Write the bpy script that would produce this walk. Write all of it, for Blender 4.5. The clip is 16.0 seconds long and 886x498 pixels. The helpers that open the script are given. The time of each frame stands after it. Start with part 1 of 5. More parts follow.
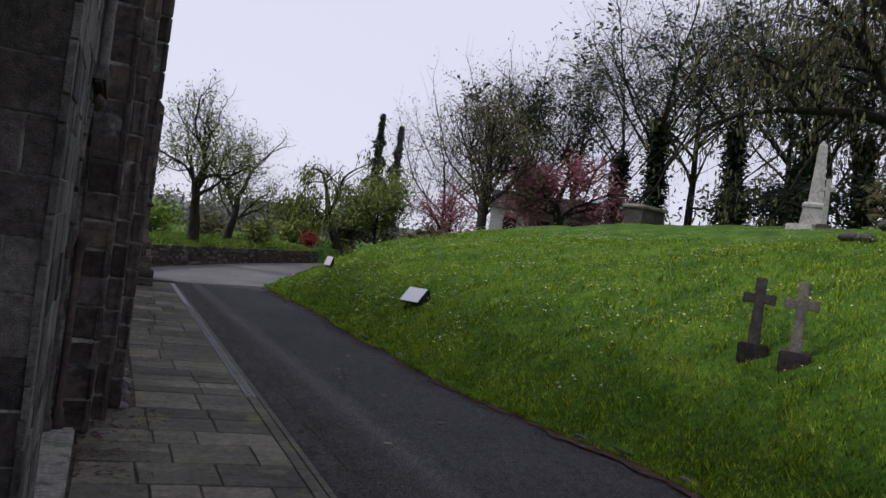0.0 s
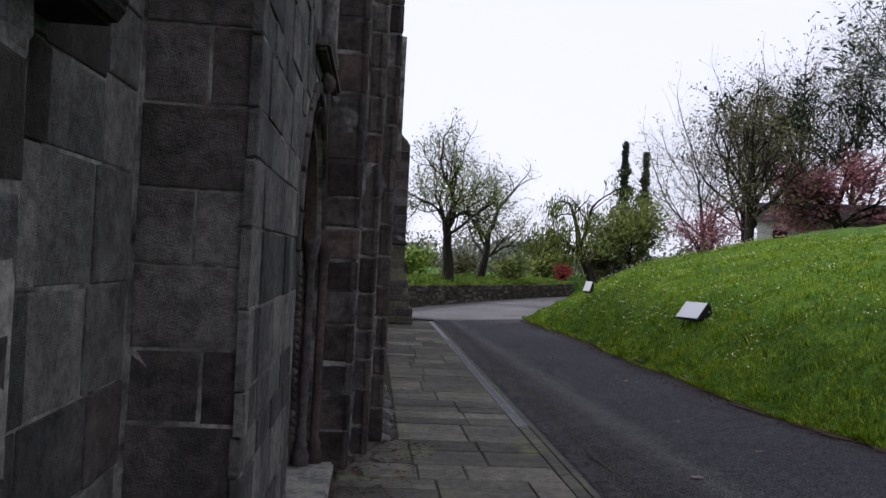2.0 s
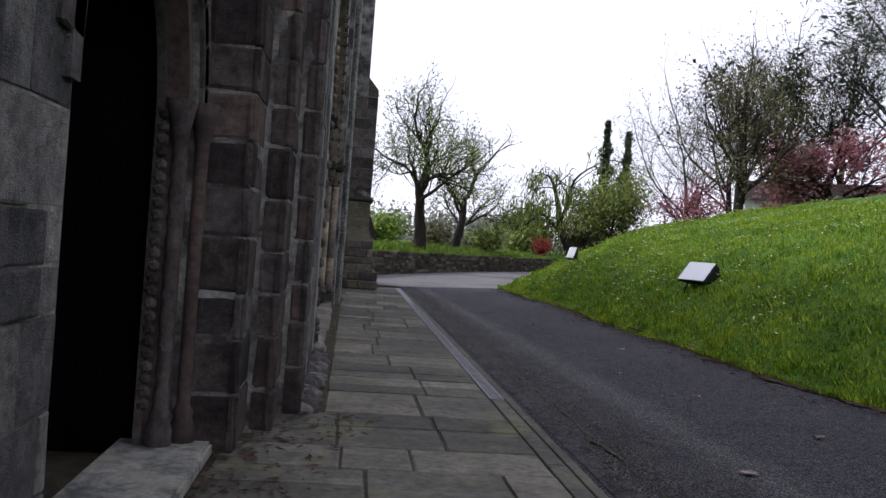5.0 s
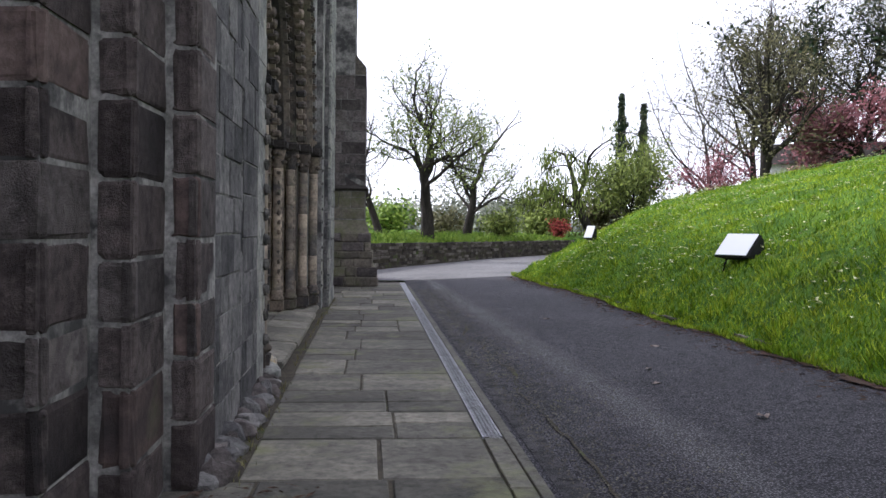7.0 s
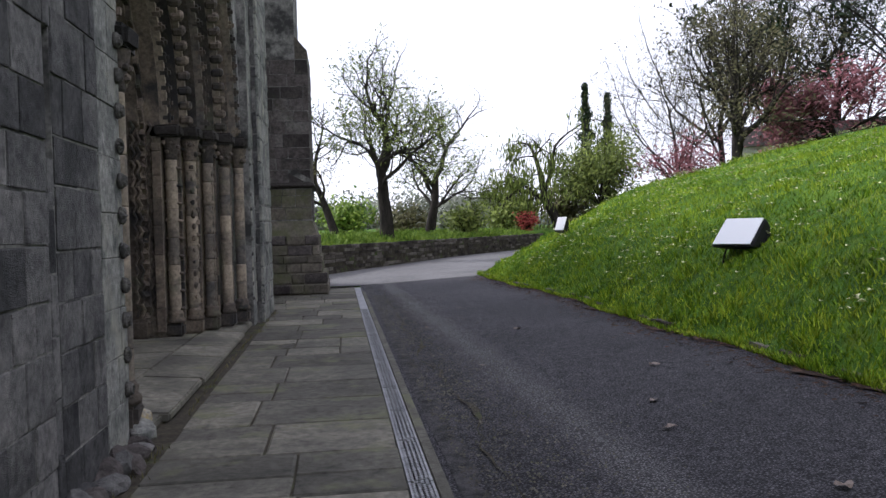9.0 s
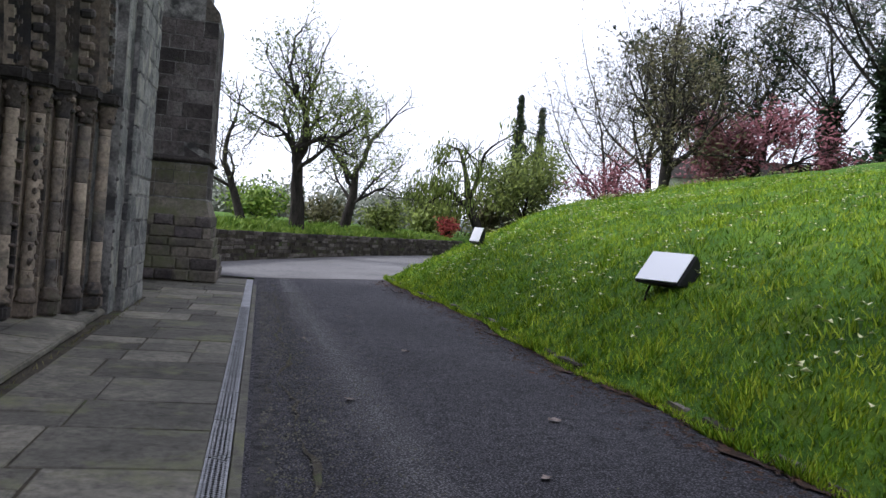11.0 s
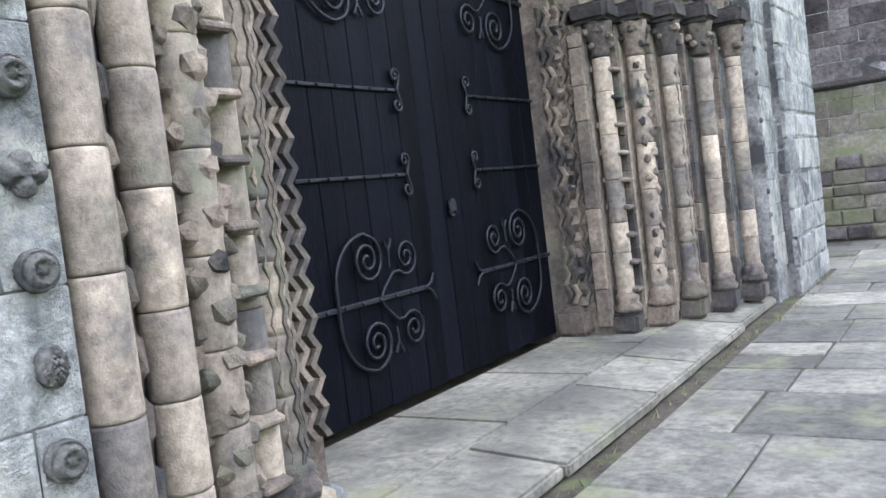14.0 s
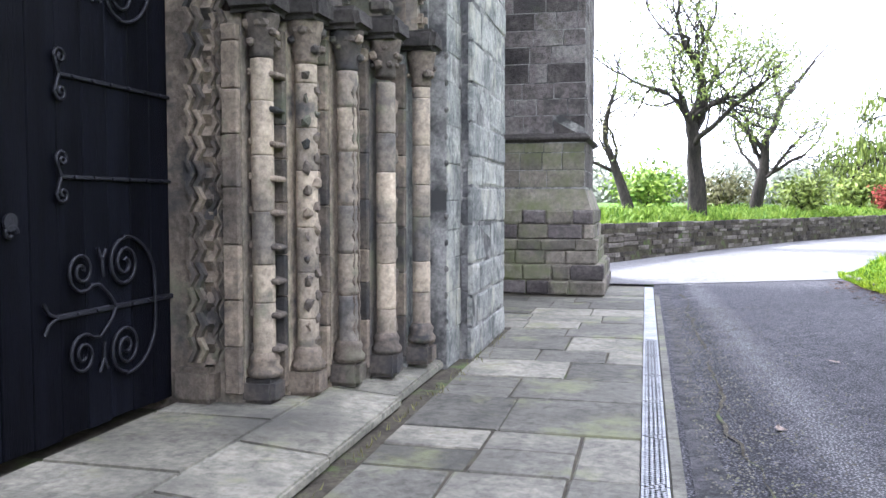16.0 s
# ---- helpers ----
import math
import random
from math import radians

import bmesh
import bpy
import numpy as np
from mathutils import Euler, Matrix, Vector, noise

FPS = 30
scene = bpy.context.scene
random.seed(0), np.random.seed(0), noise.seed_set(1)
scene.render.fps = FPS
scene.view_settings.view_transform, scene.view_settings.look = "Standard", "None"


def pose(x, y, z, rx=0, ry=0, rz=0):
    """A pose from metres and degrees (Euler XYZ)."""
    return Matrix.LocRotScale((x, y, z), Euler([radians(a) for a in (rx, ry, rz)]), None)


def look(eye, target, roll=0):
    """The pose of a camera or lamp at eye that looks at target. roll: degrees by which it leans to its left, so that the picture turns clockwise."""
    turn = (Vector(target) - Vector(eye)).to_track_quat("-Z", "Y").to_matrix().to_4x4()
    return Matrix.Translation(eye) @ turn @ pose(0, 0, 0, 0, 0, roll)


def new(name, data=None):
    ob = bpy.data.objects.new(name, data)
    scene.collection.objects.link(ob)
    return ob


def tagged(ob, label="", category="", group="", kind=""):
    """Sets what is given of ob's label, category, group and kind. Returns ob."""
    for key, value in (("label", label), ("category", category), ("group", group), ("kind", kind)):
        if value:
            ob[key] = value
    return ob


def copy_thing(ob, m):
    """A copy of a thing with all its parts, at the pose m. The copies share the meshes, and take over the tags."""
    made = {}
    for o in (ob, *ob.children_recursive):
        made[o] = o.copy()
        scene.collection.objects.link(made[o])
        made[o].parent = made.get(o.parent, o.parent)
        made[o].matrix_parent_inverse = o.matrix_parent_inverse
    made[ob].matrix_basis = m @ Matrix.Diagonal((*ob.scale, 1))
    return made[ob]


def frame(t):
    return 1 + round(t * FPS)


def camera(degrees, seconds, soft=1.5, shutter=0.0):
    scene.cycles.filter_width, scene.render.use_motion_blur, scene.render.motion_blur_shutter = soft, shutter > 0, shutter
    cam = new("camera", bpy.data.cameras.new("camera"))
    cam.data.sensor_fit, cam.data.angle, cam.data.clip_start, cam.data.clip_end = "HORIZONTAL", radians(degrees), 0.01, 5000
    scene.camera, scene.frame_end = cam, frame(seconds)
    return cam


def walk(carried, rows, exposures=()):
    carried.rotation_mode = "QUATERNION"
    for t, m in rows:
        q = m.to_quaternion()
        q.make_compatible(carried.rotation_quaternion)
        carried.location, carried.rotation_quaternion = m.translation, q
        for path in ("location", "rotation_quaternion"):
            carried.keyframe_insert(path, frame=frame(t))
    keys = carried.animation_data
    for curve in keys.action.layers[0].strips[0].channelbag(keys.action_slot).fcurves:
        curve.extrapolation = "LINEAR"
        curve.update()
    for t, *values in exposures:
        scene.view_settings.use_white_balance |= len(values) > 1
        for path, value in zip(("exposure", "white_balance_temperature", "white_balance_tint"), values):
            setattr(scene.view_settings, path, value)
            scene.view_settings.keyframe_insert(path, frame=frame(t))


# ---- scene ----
cam = camera(56.0, 16.0)
PATH = [
    (0, (-0.323, -0.335, 2.707), (0.423, 1.52, 2.693), 7.9),
    (0.5, (-0.153, 0.343, 2.509), (0.267, 2.298, 2.476), 4.7),
    (1, (-0.029, 0.734, 2.445), (0.262, 2.713, 2.415), 1.5),
    (1.5, (-0.071, 1.075, 2.25), (0.19, 3.058, 2.244), 4.6),
    (2, (-0.089, 1.373, 2.157), (0.075, 3.366, 2.183), 3.0),
    (2.5, (0.072, 1.65, 2.039), (0.17, 3.646, 2.097), -0.2),
    (3, (0.093, 1.859, 1.969), (0.221, 3.854, 2.035), -0.2),
    (3.5, (-0.001, 2.176, 1.804), (0.095, 4.172, 1.859), 4.2),
    (4, (-0.019, 2.585, 1.699), (-0.003, 4.585, 1.725), 3.5),
    (4.5, (0.204, 3.182, 1.54), (0.206, 5.182, 1.569), 2.5),
    (5, (0.425, 4.088, 1.521), (0.646, 6.076, 1.507), 4.4),
    (5.2, (0.461, 4.286, 1.537), (0.716, 6.269, 1.513), 3.0),
    (7.3, (1.203, 6.544, 1.511), (1.373, 8.537, 1.466), 0.7),
    (7.5, (1.263, 6.731, 1.496), (1.439, 8.723, 1.469), 0.9),
    (8, (1.299, 7.376, 1.478), (1.58, 9.356, 1.437), 5.3),
    (8.5, (1.342, 7.862, 1.46), (1.604, 9.844, 1.398), 2.6),
    (9, (1.56, 8.394, 1.51), (1.807, 10.378, 1.459), -1.5),
    (9.2, (1.625, 8.61, 1.502), (2.017, 10.57, 1.438), -1.1),
    (11.3, (2.205, 10.359, 1.57), (2.586, 12.323, 1.528), 6.3),
    (11.5, (2.246, 10.75, 1.518), (2.466, 12.736, 1.448), 4.8),
    (11.7, (2.32, 11.07, 1.473), (2.232, 13.065, 1.364), 0.4),
    (12, (2.33, 11.6, 1.42), (1.898, 13.551, 1.351), -0.2),
    (12.5, (2.29, 11.95, 1.4), (1.697, 13.86, 1.349), 0.9),
    (13, (2.11, 12.385, 1.386), (1.472, 14.28, 1.344), 1.0),
    (13.5, (2.04, 12.84, 1.395), (1.026, 14.56, 1.286), -1.8),
    (14, (2.05, 13.2, 1.455), (0.947, 14.865, 1.345), -7.0),
    (14.5, (1.875, 13.61, 1.362), (1.035, 15.422, 1.276), -3.6),
    (15, (1.835, 14.03, 1.4), (1.221, 15.932, 1.366), -4.0),
    (15.5, (1.935, 14.405, 1.478), (1.247, 16.282, 1.437), -2.6),
    (16, (1.93, 14.75, 1.53), (1.458, 16.69, 1.42), 0.0),
]
walk(cam, [(t, look(eye, target, roll)) for t, eye, target, roll in PATH],
     [(0, -0.66, 5850, 19), (0.5, -0.48, 5850, 19), (1.0, -0.26, 5850, 18), (2.0, -0.3, 5850, 18), (3.5, -0.45, 5850, 18), (4.0, -0.55, 5850, 18), (4.5, -0.2, 5850, 18), (5, -0.05, 5850, 18), (7.3, 0.65, 5800, 16), (8.2, 0.35, 5800, 16), (9.2, 0.25, 5800, 16), (11.5, 0.35, 5650, 15), (12.0, 0.8, 5600, 15),
      (12.5, 1.52, 5550, 15), (13.0, 1.68, 5500, 14), (13.6, 2.52, 5450, 14), (14.5, 2.8, 5450, 14), (15.2, 2.48, 5500, 15), (16, 2.4, 5550, 15)])

# world: bright overcast sky
world = bpy.data.worlds.new("sky")
scene.world = world
world.use_nodes = True
wn, wl = world.node_tree.nodes, world.node_tree.links
sky = wn.new("ShaderNodeTexSky")
sky.sky_type, sky.sun_disc = "NISHITA", False
sky.sun_elevation, sky.sun_rotation = radians(42), radians(-63)
cloud = wn.new("ShaderNodeMixRGB")
cloud.inputs[0].default_value = 0.88
cloud.inputs[2].default_value = (10.9, 10.7, 10.9, 1)
wl.new(sky.outputs[0], cloud.inputs[1])
wl.new(cloud.outputs[0], wn["Background"].inputs[0])
wn["Background"].inputs[1].default_value = 0.12
sun = new("sun", bpy.data.lights.new("sun", "SUN"))
sun.data.energy, sun.data.angle, sun.data.color = 2.6, radians(10), (1.0, 0.94, 0.84)
sun.matrix_world = look((-20, 10, 20.5), (0, 0, 0))

# ---- materials ----
def mat_base(name, rough=0.85, metal=0.0):
    m = bpy.data.materials.new(name)
    m.use_nodes = True
    b = m.node_tree.nodes["Principled BSDF"]
    b.inputs["Roughness"].default_value, b.inputs["Metallic"].default_value = rough, metal
    return m, m.node_tree.nodes, m.node_tree.links, b


def noise_tex(n, l, scale, detail=5, coord=None, rough=0.6):
    t = n.new("ShaderNodeTexNoise")
    t.inputs["Scale"].default_value, t.inputs["Detail"].default_value, t.inputs["Roughness"].default_value = scale, detail, rough
    if coord:
        l.new(coord, t.inputs["Vector"])
    return t


def ramp(n, l, src, stops):
    r = n.new("ShaderNodeValToRGB")
    e = r.color_ramp.elements
    while len(e) < len(stops):
        e.new(0.5)
    for k, (p, c) in zip(e, stops):
        k.position, k.color = p, (*c, 1)
    l.new(src, r.inputs[0])
    return r


def mix(n, l, fac, a, b, mode="MIX"):
    x = n.new("ShaderNodeMixRGB")
    x.blend_type = mode
    for i, v in enumerate((fac, a, b)):
        if isinstance(v, (int, float)):
            x.inputs[i].default_value = v
        elif isinstance(v, tuple):
            x.inputs[i].default_value = (*v, 1)
        else:
            l.new(v, x.inputs[i])
    return x.outputs[0]


def surface(name, stops, grain=(1.3, 22), stain=None, moss=None, bump=0.35, rough=0.88, metal=0.0, vary=0.0, island=False, fine=90.0, squash=None, spec=0.14, mottle=0.45):
    """A worn surface: colours by broad noise, darkened by grain, with stain and moss patches and piece-to-piece variation."""
    m, n, l, b = mat_base(name, rough, metal)
    b.inputs["Specular IOR Level"].default_value = spec
    geo = n.new("ShaderNodeNewGeometry")
    co = geo.outputs["Position"]
    if squash:
        mp = n.new("ShaderNodeMapping")
        mp.inputs["Scale"].default_value = squash
        l.new(co, mp.inputs[0])
        co = mp.outputs[0]
    broad = noise_tex(n, l, grain[0], 4, co)
    src = broad.outputs[0]
    if vary:
        info = n.new("ShaderNodeObjectInfo")
        rnd = geo.outputs["Random Per Island"] if island else info.outputs["Random"]
        mm = n.new("ShaderNodeMath")
        mm.operation = "MULTIPLY_ADD"
        l.new(rnd, mm.inputs[0])
        mm.inputs[1].default_value = vary
        sub = n.new("ShaderNodeMath")
        sub.operation = "MULTIPLY_ADD"
        l.new(src, sub.inputs[0])
        sub.inputs[1].default_value = 1.0 - vary * 0.6
        sub.inputs[2].default_value = -vary * 0.2
        l.new(sub.outputs[0], mm.inputs[2])
        src = mm.outputs[0]
    col = ramp(n, l, src, stops).outputs[0]
    mid = noise_tex(n, l, grain[1], 6, co, 0.7)
    col = mix(n, l, 0.65, col, ramp(n, l, mid.outputs[0], [(0.3, (0.35, 0.35, 0.35)), (0.6, (1.2, 1.2, 1.2))]).outputs[0], "MULTIPLY")
    mott = noise_tex(n, l, math.sqrt(grain[0] * grain[1]) * 1.6, 5, co, 0.75)
    col = mix(n, l, mottle, col, ramp(n, l, mott.outputs[0], [(0.32, (0.3, 0.3, 0.31)), (0.5, (0.95, 0.95, 0.95)), (0.72, (1.5, 1.48, 1.42))]).outputs[0], "MULTIPLY")
    for patch in (stain, moss):
        if patch:
            scale, lo, hi, c = patch
            pn = noise_tex(n, l, scale, 6, co, 0.65)
            f = ramp(n, l, pn.outputs[0], [(lo, (0, 0, 0)), (hi, (1, 1, 1))])
            col = mix(n, l, f.outputs[0], col, c)
    l.new(col, b.inputs["Base Color"])
    fn = noise_tex(n, l, fine, 4, co, 0.7)
    add = n.new("ShaderNodeMath")
    add.operation = "ADD"
    l.new(mid.outputs[0], add.inputs[0])
    l.new(fn.outputs[0], add.inputs[1])
    bp = n.new("ShaderNodeBump")
    bp.inputs["Strength"].default_value, bp.inputs["Distance"].default_value = bump, 0.02
    l.new(add.outputs[0], bp.inputs["Height"])
    l.new(bp.outputs[0], b.inputs["Normal"])
    return m


STONE = [(0.2, (0.03, 0.026, 0.026)), (0.42, (0.085, 0.074, 0.07)), (0.62, (0.135, 0.118, 0.112)), (0.85, (0.22, 0.205, 0.195))]
M_stone = surface("weathered_sandstone", STONE, (1.1, 16), stain=(1.6, 0.56, 0.72, (0.04, 0.037, 0.036)), moss=(0.8, 0.64, 0.78, (0.08, 0.085, 0.05)), vary=0.36, bump=0.9, mottle=0.65)
M_grey = surface("grey_sandstone", [(0.2, (0.1, 0.102, 0.1)), (0.45, (0.22, 0.222, 0.208)), (0.65, (0.32, 0.316, 0.29)), (0.85, (0.42, 0.405, 0.36))], (2.4, 24), stain=(3.2, 0.53, 0.66, (0.1, 0.105, 0.1)), moss=(2.1, 0.53, 0.66, (0.35, 0.335, 0.28)), vary=0.24, bump=0.8, mottle=0.6)
M_mid = surface("blue_grey_sandstone", [(0.2, (0.036, 0.036, 0.038)), (0.45, (0.115, 0.112, 0.112)), (0.65, (0.185, 0.178, 0.172)), (0.85, (0.29, 0.275, 0.262))], (1.6, 22), stain=(1.9, 0.56, 0.74, (0.04, 0.04, 0.042)), moss=(1.1, 0.6, 0.74, (0.2, 0.185, 0.17)), vary=0.4, bump=0.9, mottle=0.6)
M_shaft = surface("tan_sandstone", [(0.2, (0.085, 0.082, 0.08)), (0.5, (0.25, 0.208, 0.162)), (0.8, (0.42, 0.345, 0.26))], (2.2, 20), stain=(2.6, 0.53, 0.7, (0.08, 0.075, 0.072)), moss=(1.7, 0.57, 0.72, (0.17, 0.17, 0.115)), vary=0.45)
M_carved = surface("carved_sandstone", [(0.2, (0.04, 0.038, 0.037)), (0.5, (0.145, 0.118, 0.094)), (0.8, (0.28, 0.225, 0.17))], (2.4, 26), stain=(1.9, 0.5, 0.66, (0.045, 0.044, 0.045)), moss=(1.3, 0.58, 0.72, (0.13, 0.135, 0.09)), vary=0.45, bump=0.6)
M_red = surface("red_sandstone", [(0.2, (0.045, 0.034, 0.032)), (0.5, (0.11, 0.08, 0.072)), (0.8, (0.18, 0.14, 0.125))], (1.2, 16), stain=(1.7, 0.5, 0.7, (0.03, 0.026, 0.026)), moss=(0.9, 0.64, 0.78, (0.07, 0.08, 0.045)), vary=0.4)
M_moss = surface("mossy_sandstone", [(0.2, (0.05, 0.047, 0.042)), (0.5, (0.125, 0.11, 0.09)), (0.8, (0.2, 0.175, 0.145))], (1.0, 15), stain=(1.5, 0.56, 0.72, (0.045, 0.043, 0.04)), moss=(1.1, 0.48, 0.66, (0.1, 0.108, 0.055)), vary=0.4)
M_mortar = surface("old_mortar", [(0.3, (0.12, 0.116, 0.108)), (0.7, (0.34, 0.328, 0.308))], (3, 30), stain=(2.2, 0.45, 0.6, (0.05, 0.049, 0.048)))
# sooty stone; its dark colour also paints the shade inside the small doorway
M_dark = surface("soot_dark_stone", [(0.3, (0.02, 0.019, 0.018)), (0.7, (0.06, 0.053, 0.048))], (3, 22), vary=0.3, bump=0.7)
M_boss = surface("dark_carved_boss", [(0.3, (0.05, 0.05, 0.048)), (0.7, (0.16, 0.15, 0.135))], (9, 40), bump=0.6)
M_soot = surface("sooty_brown_sandstone", [(0.2, (0.024, 0.02, 0.02)), (0.5, (0.075, 0.061, 0.058)), (0.8, (0.14, 0.118, 0.11))], (1.4, 18), stain=(1.8, 0.55, 0.7, (0.02, 0.018, 0.018)), vary=0.4, bump=0.8, mottle=0.6)
M_flag = surface("york_flagstone", [(0.2, (0.055, 0.053, 0.045)), (0.5, (0.12, 0.114, 0.096)), (0.8, (0.23, 0.215, 0.175))], (0.9, 15), stain=(1.1, 0.52, 0.72, (0.075, 0.072, 0.06)), moss=(1.3, 0.54, 0.72, (0.16, 0.165, 0.085)), vary=0.42, bump=0.45, rough=0.75, mottle=0.6)
M_slab = surface("pale_worn_slab", [(0.2, (0.085, 0.08, 0.066)), (0.5, (0.175, 0.165, 0.133)), (0.8, (0.28, 0.262, 0.215))], (1.0, 16), stain=(1.6, 0.5, 0.68, (0.075, 0.072, 0.062)), moss=(1.4, 0.58, 0.74, (0.2, 0.2, 0.11)), vary=0.3, bump=0.45, rough=0.75, mottle=0.6)
M_joint = surface("paving_joint_soil", [(0.3, (0.03, 0.026, 0.02)), (0.7, (0.08, 0.07, 0.05))], (4, 40), moss=(2.0, 0.55, 0.68, (0.06, 0.085, 0.025)))
M_road = surface("worn_asphalt", [(0.3, (0.088, 0.085, 0.096)), (0.7, (0.13, 0.126, 0.14))], (0.35, 75), stain=(2.6, 0.55, 0.8, (0.1, 0.097, 0.105)), bump=1.0, rough=0.8, fine=160, mottle=0.6)


def road_wear(m):
    """A pale dusty streak along the drive and a dark, broken strip beside the drain."""
    n, l = m.node_tree.nodes, m.node_tree.links
    b = n["Principled BSDF"]
    col = b.inputs["Base Color"].links[0].from_socket
    geo = n.new("ShaderNodeNewGeometry")
    xyz = n.new("ShaderNodeSeparateXYZ")
    l.new(geo.outputs["Position"], xyz.inputs[0])
    wob = noise_tex(n, l, 1.7, 6, geo.outputs["Position"], 0.75)

    def calc(op, a, b2, c=None):
        k = n.new("ShaderNodeMath")
        k.operation = op
        for i, v in enumerate((a, b2, c)):
            if isinstance(v, (int, float)):
                k.inputs[i].default_value = v
            elif v is not None:
                l.new(v, k.inputs[i])
        return k.outputs[0]
    line = calc("MULTIPLY_ADD", xyz.outputs[1], -0.03, 3.66)
    off = calc("ABSOLUTE", calc("SUBTRACT", xyz.outputs[0], line), 0.0)
    off = calc("MULTIPLY_ADD", wob.outputs[0], 0.45, calc("SUBTRACT", off, 0.22))
    pale = ramp(n, l, off, [(0.0, (1, 1, 1)), (0.3, (0, 0, 0))])
    col = mix(n, l, calc("MULTIPLY", pale.outputs[0], 0.75), col, (0.2, 0.195, 0.2))
    rim = calc("MULTIPLY_ADD", wob.outputs[0], -1.1, calc("ABSOLUTE", calc("SUBTRACT", xyz.outputs[0], 2.6), 0.0))
    dark = ramp(n, l, calc("ADD", rim, 0.75), [(0.1, (1, 1, 1)), (0.42, (0, 0, 0))])
    col = mix(n, l, calc("MULTIPLY", dark.outputs[0], 0.6), col, (0.045, 0.044, 0.05))
    chip = n.new("ShaderNodeTexVoronoi")
    chip.inputs["Scale"].default_value = 60.0
    l.new(geo.outputs["Position"], chip.inputs["Vector"])
    f = ramp(n, l, chip.outputs["Distance"], [(0.12, (2.3, 2.27, 2.3)), (0.32, (1.05, 1.05, 1.05)), (0.62, (0.35, 0.35, 0.36))])
    col = mix(n, l, 1.0, col, f.outputs[0], "MULTIPLY")
    l.new(col, b.inputs["Base Color"])


road_wear(M_road)
M_road2 = surface("pale_asphalt", [(0.3, (0.13, 0.127, 0.128)), (0.7, (0.2, 0.195, 0.196))], (0.4, 50), bump=0.5, rough=0.8, fine=140)
M_patch = surface("frayed_asphalt", [(0.35, (0.05, 0.048, 0.052)), (0.7, (0.13, 0.126, 0.13))], (6, 55), stain=(7.0, 0.55, 0.66, (0.035, 0.034, 0.036)), bump=1.0, fine=150)
M_drain = surface("galvanised_steel", [(0.3, (0.2, 0.205, 0.22)), (0.7, (0.34, 0.345, 0.36))], (4, 40), rough=0.6, metal=0.2, bump=0.1)
M_soil = surface("leaf_litter_soil", [(0.3, (0.04, 0.027, 0.02)), (0.7, (0.12, 0.078, 0.058))], (5, 40), stain=(9, 0.56, 0.66, (0.16, 0.075, 0.055)), bump=0.9)
M_grass = surface("lawn_grass", [(0.25, (0.03, 0.075, 0.008)), (0.5, (0.07, 0.15, 0.014)), (0.75, (0.15, 0.25, 0.025))], (1.1, 9), stain=(1.3, 0.58, 0.78, (0.2, 0.25, 0.03)), bump=1.0, fine=60)
M_blade = surface("grass_blades", [(0.22, (0.04, 0.11, 0.006)), (0.5, (0.19, 0.32, 0.013)), (0.78, (0.46, 0.54, 0.04))], (0.9, 6), vary=0.5, island=True, bump=0.0, rough=0.6)
M_leafy = surface("bulb_leaves", [(0.25, (0.07, 0.15, 0.015)), (0.75, (0.26, 0.36, 0.05))], (0.7, 8), vary=0.5, island=True, bump=0.0, rough=0.55)
M_bark = surface("dark_bark", [(0.3, (0.016, 0.014, 0.012)), (0.7, (0.055, 0.047, 0.04))], (4, 24), moss=(1.5, 0.6, 0.75, (0.07, 0.08, 0.04)), bump=0.9, squash=(1, 1, 0.3))
M_leaf = surface("fresh_spring_leaves", [(0.3, (0.09, 0.125, 0.03)), (0.7, (0.23, 0.28, 0.06))], (0.5, 5), vary=0.5, island=True, bump=0.0, rough=0.6)
M_olive = surface("olive_spring_leaves", [(0.3, (0.075, 0.072, 0.032)), (0.7, (0.18, 0.17, 0.075))], (0.5, 5), vary=0.5, island=True, bump=0.0, rough=0.6)
M_blossom = surface("dusky_pink_blossom", [(0.3, (0.17, 0.055, 0.06)), (0.7, (0.38, 0.17, 0.19))], (0.8, 5), vary=0.5, island=True, bump=0.0, rough=0.7)
M_ivy = surface("dark_ivy_leaves", [(0.3, (0.012, 0.025, 0.01)), (0.7, (0.035, 0.06, 0.022))], (0.7, 6), vary=0.5, island=True, bump=0.0, rough=0.5)
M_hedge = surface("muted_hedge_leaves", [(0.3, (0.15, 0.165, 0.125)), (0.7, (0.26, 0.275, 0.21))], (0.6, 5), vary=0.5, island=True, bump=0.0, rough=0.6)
M_redleaf = surface("crimson_leaves", [(0.3, (0.14, 0.025, 0.022)), (0.7, (0.3, 0.06, 0.045))], (1, 6), vary=0.5, island=True, bump=0.0)
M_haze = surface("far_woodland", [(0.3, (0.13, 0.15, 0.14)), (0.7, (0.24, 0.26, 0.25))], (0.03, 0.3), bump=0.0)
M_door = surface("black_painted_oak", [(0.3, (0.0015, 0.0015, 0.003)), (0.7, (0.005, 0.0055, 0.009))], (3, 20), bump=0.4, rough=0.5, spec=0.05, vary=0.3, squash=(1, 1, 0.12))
M_iron = surface("black_iron", [(0.3, (0.006, 0.006, 0.009)), (0.7, (0.015, 0.015, 0.021))], (5, 40), bump=0.3, rough=0.42, spec=0.22)
M_black = surface("black_plastic", [(0.3, (0.012, 0.012, 0.013)), (0.7, (0.025, 0.025, 0.027))], (5, 40), bump=0.05, rough=0.5)
M_white = surface("white_render", [(0.3, (0.62, 0.62, 0.6)), (0.7, (0.78, 0.78, 0.76))], (0.6, 8), bump=0.05, mottle=0.1)
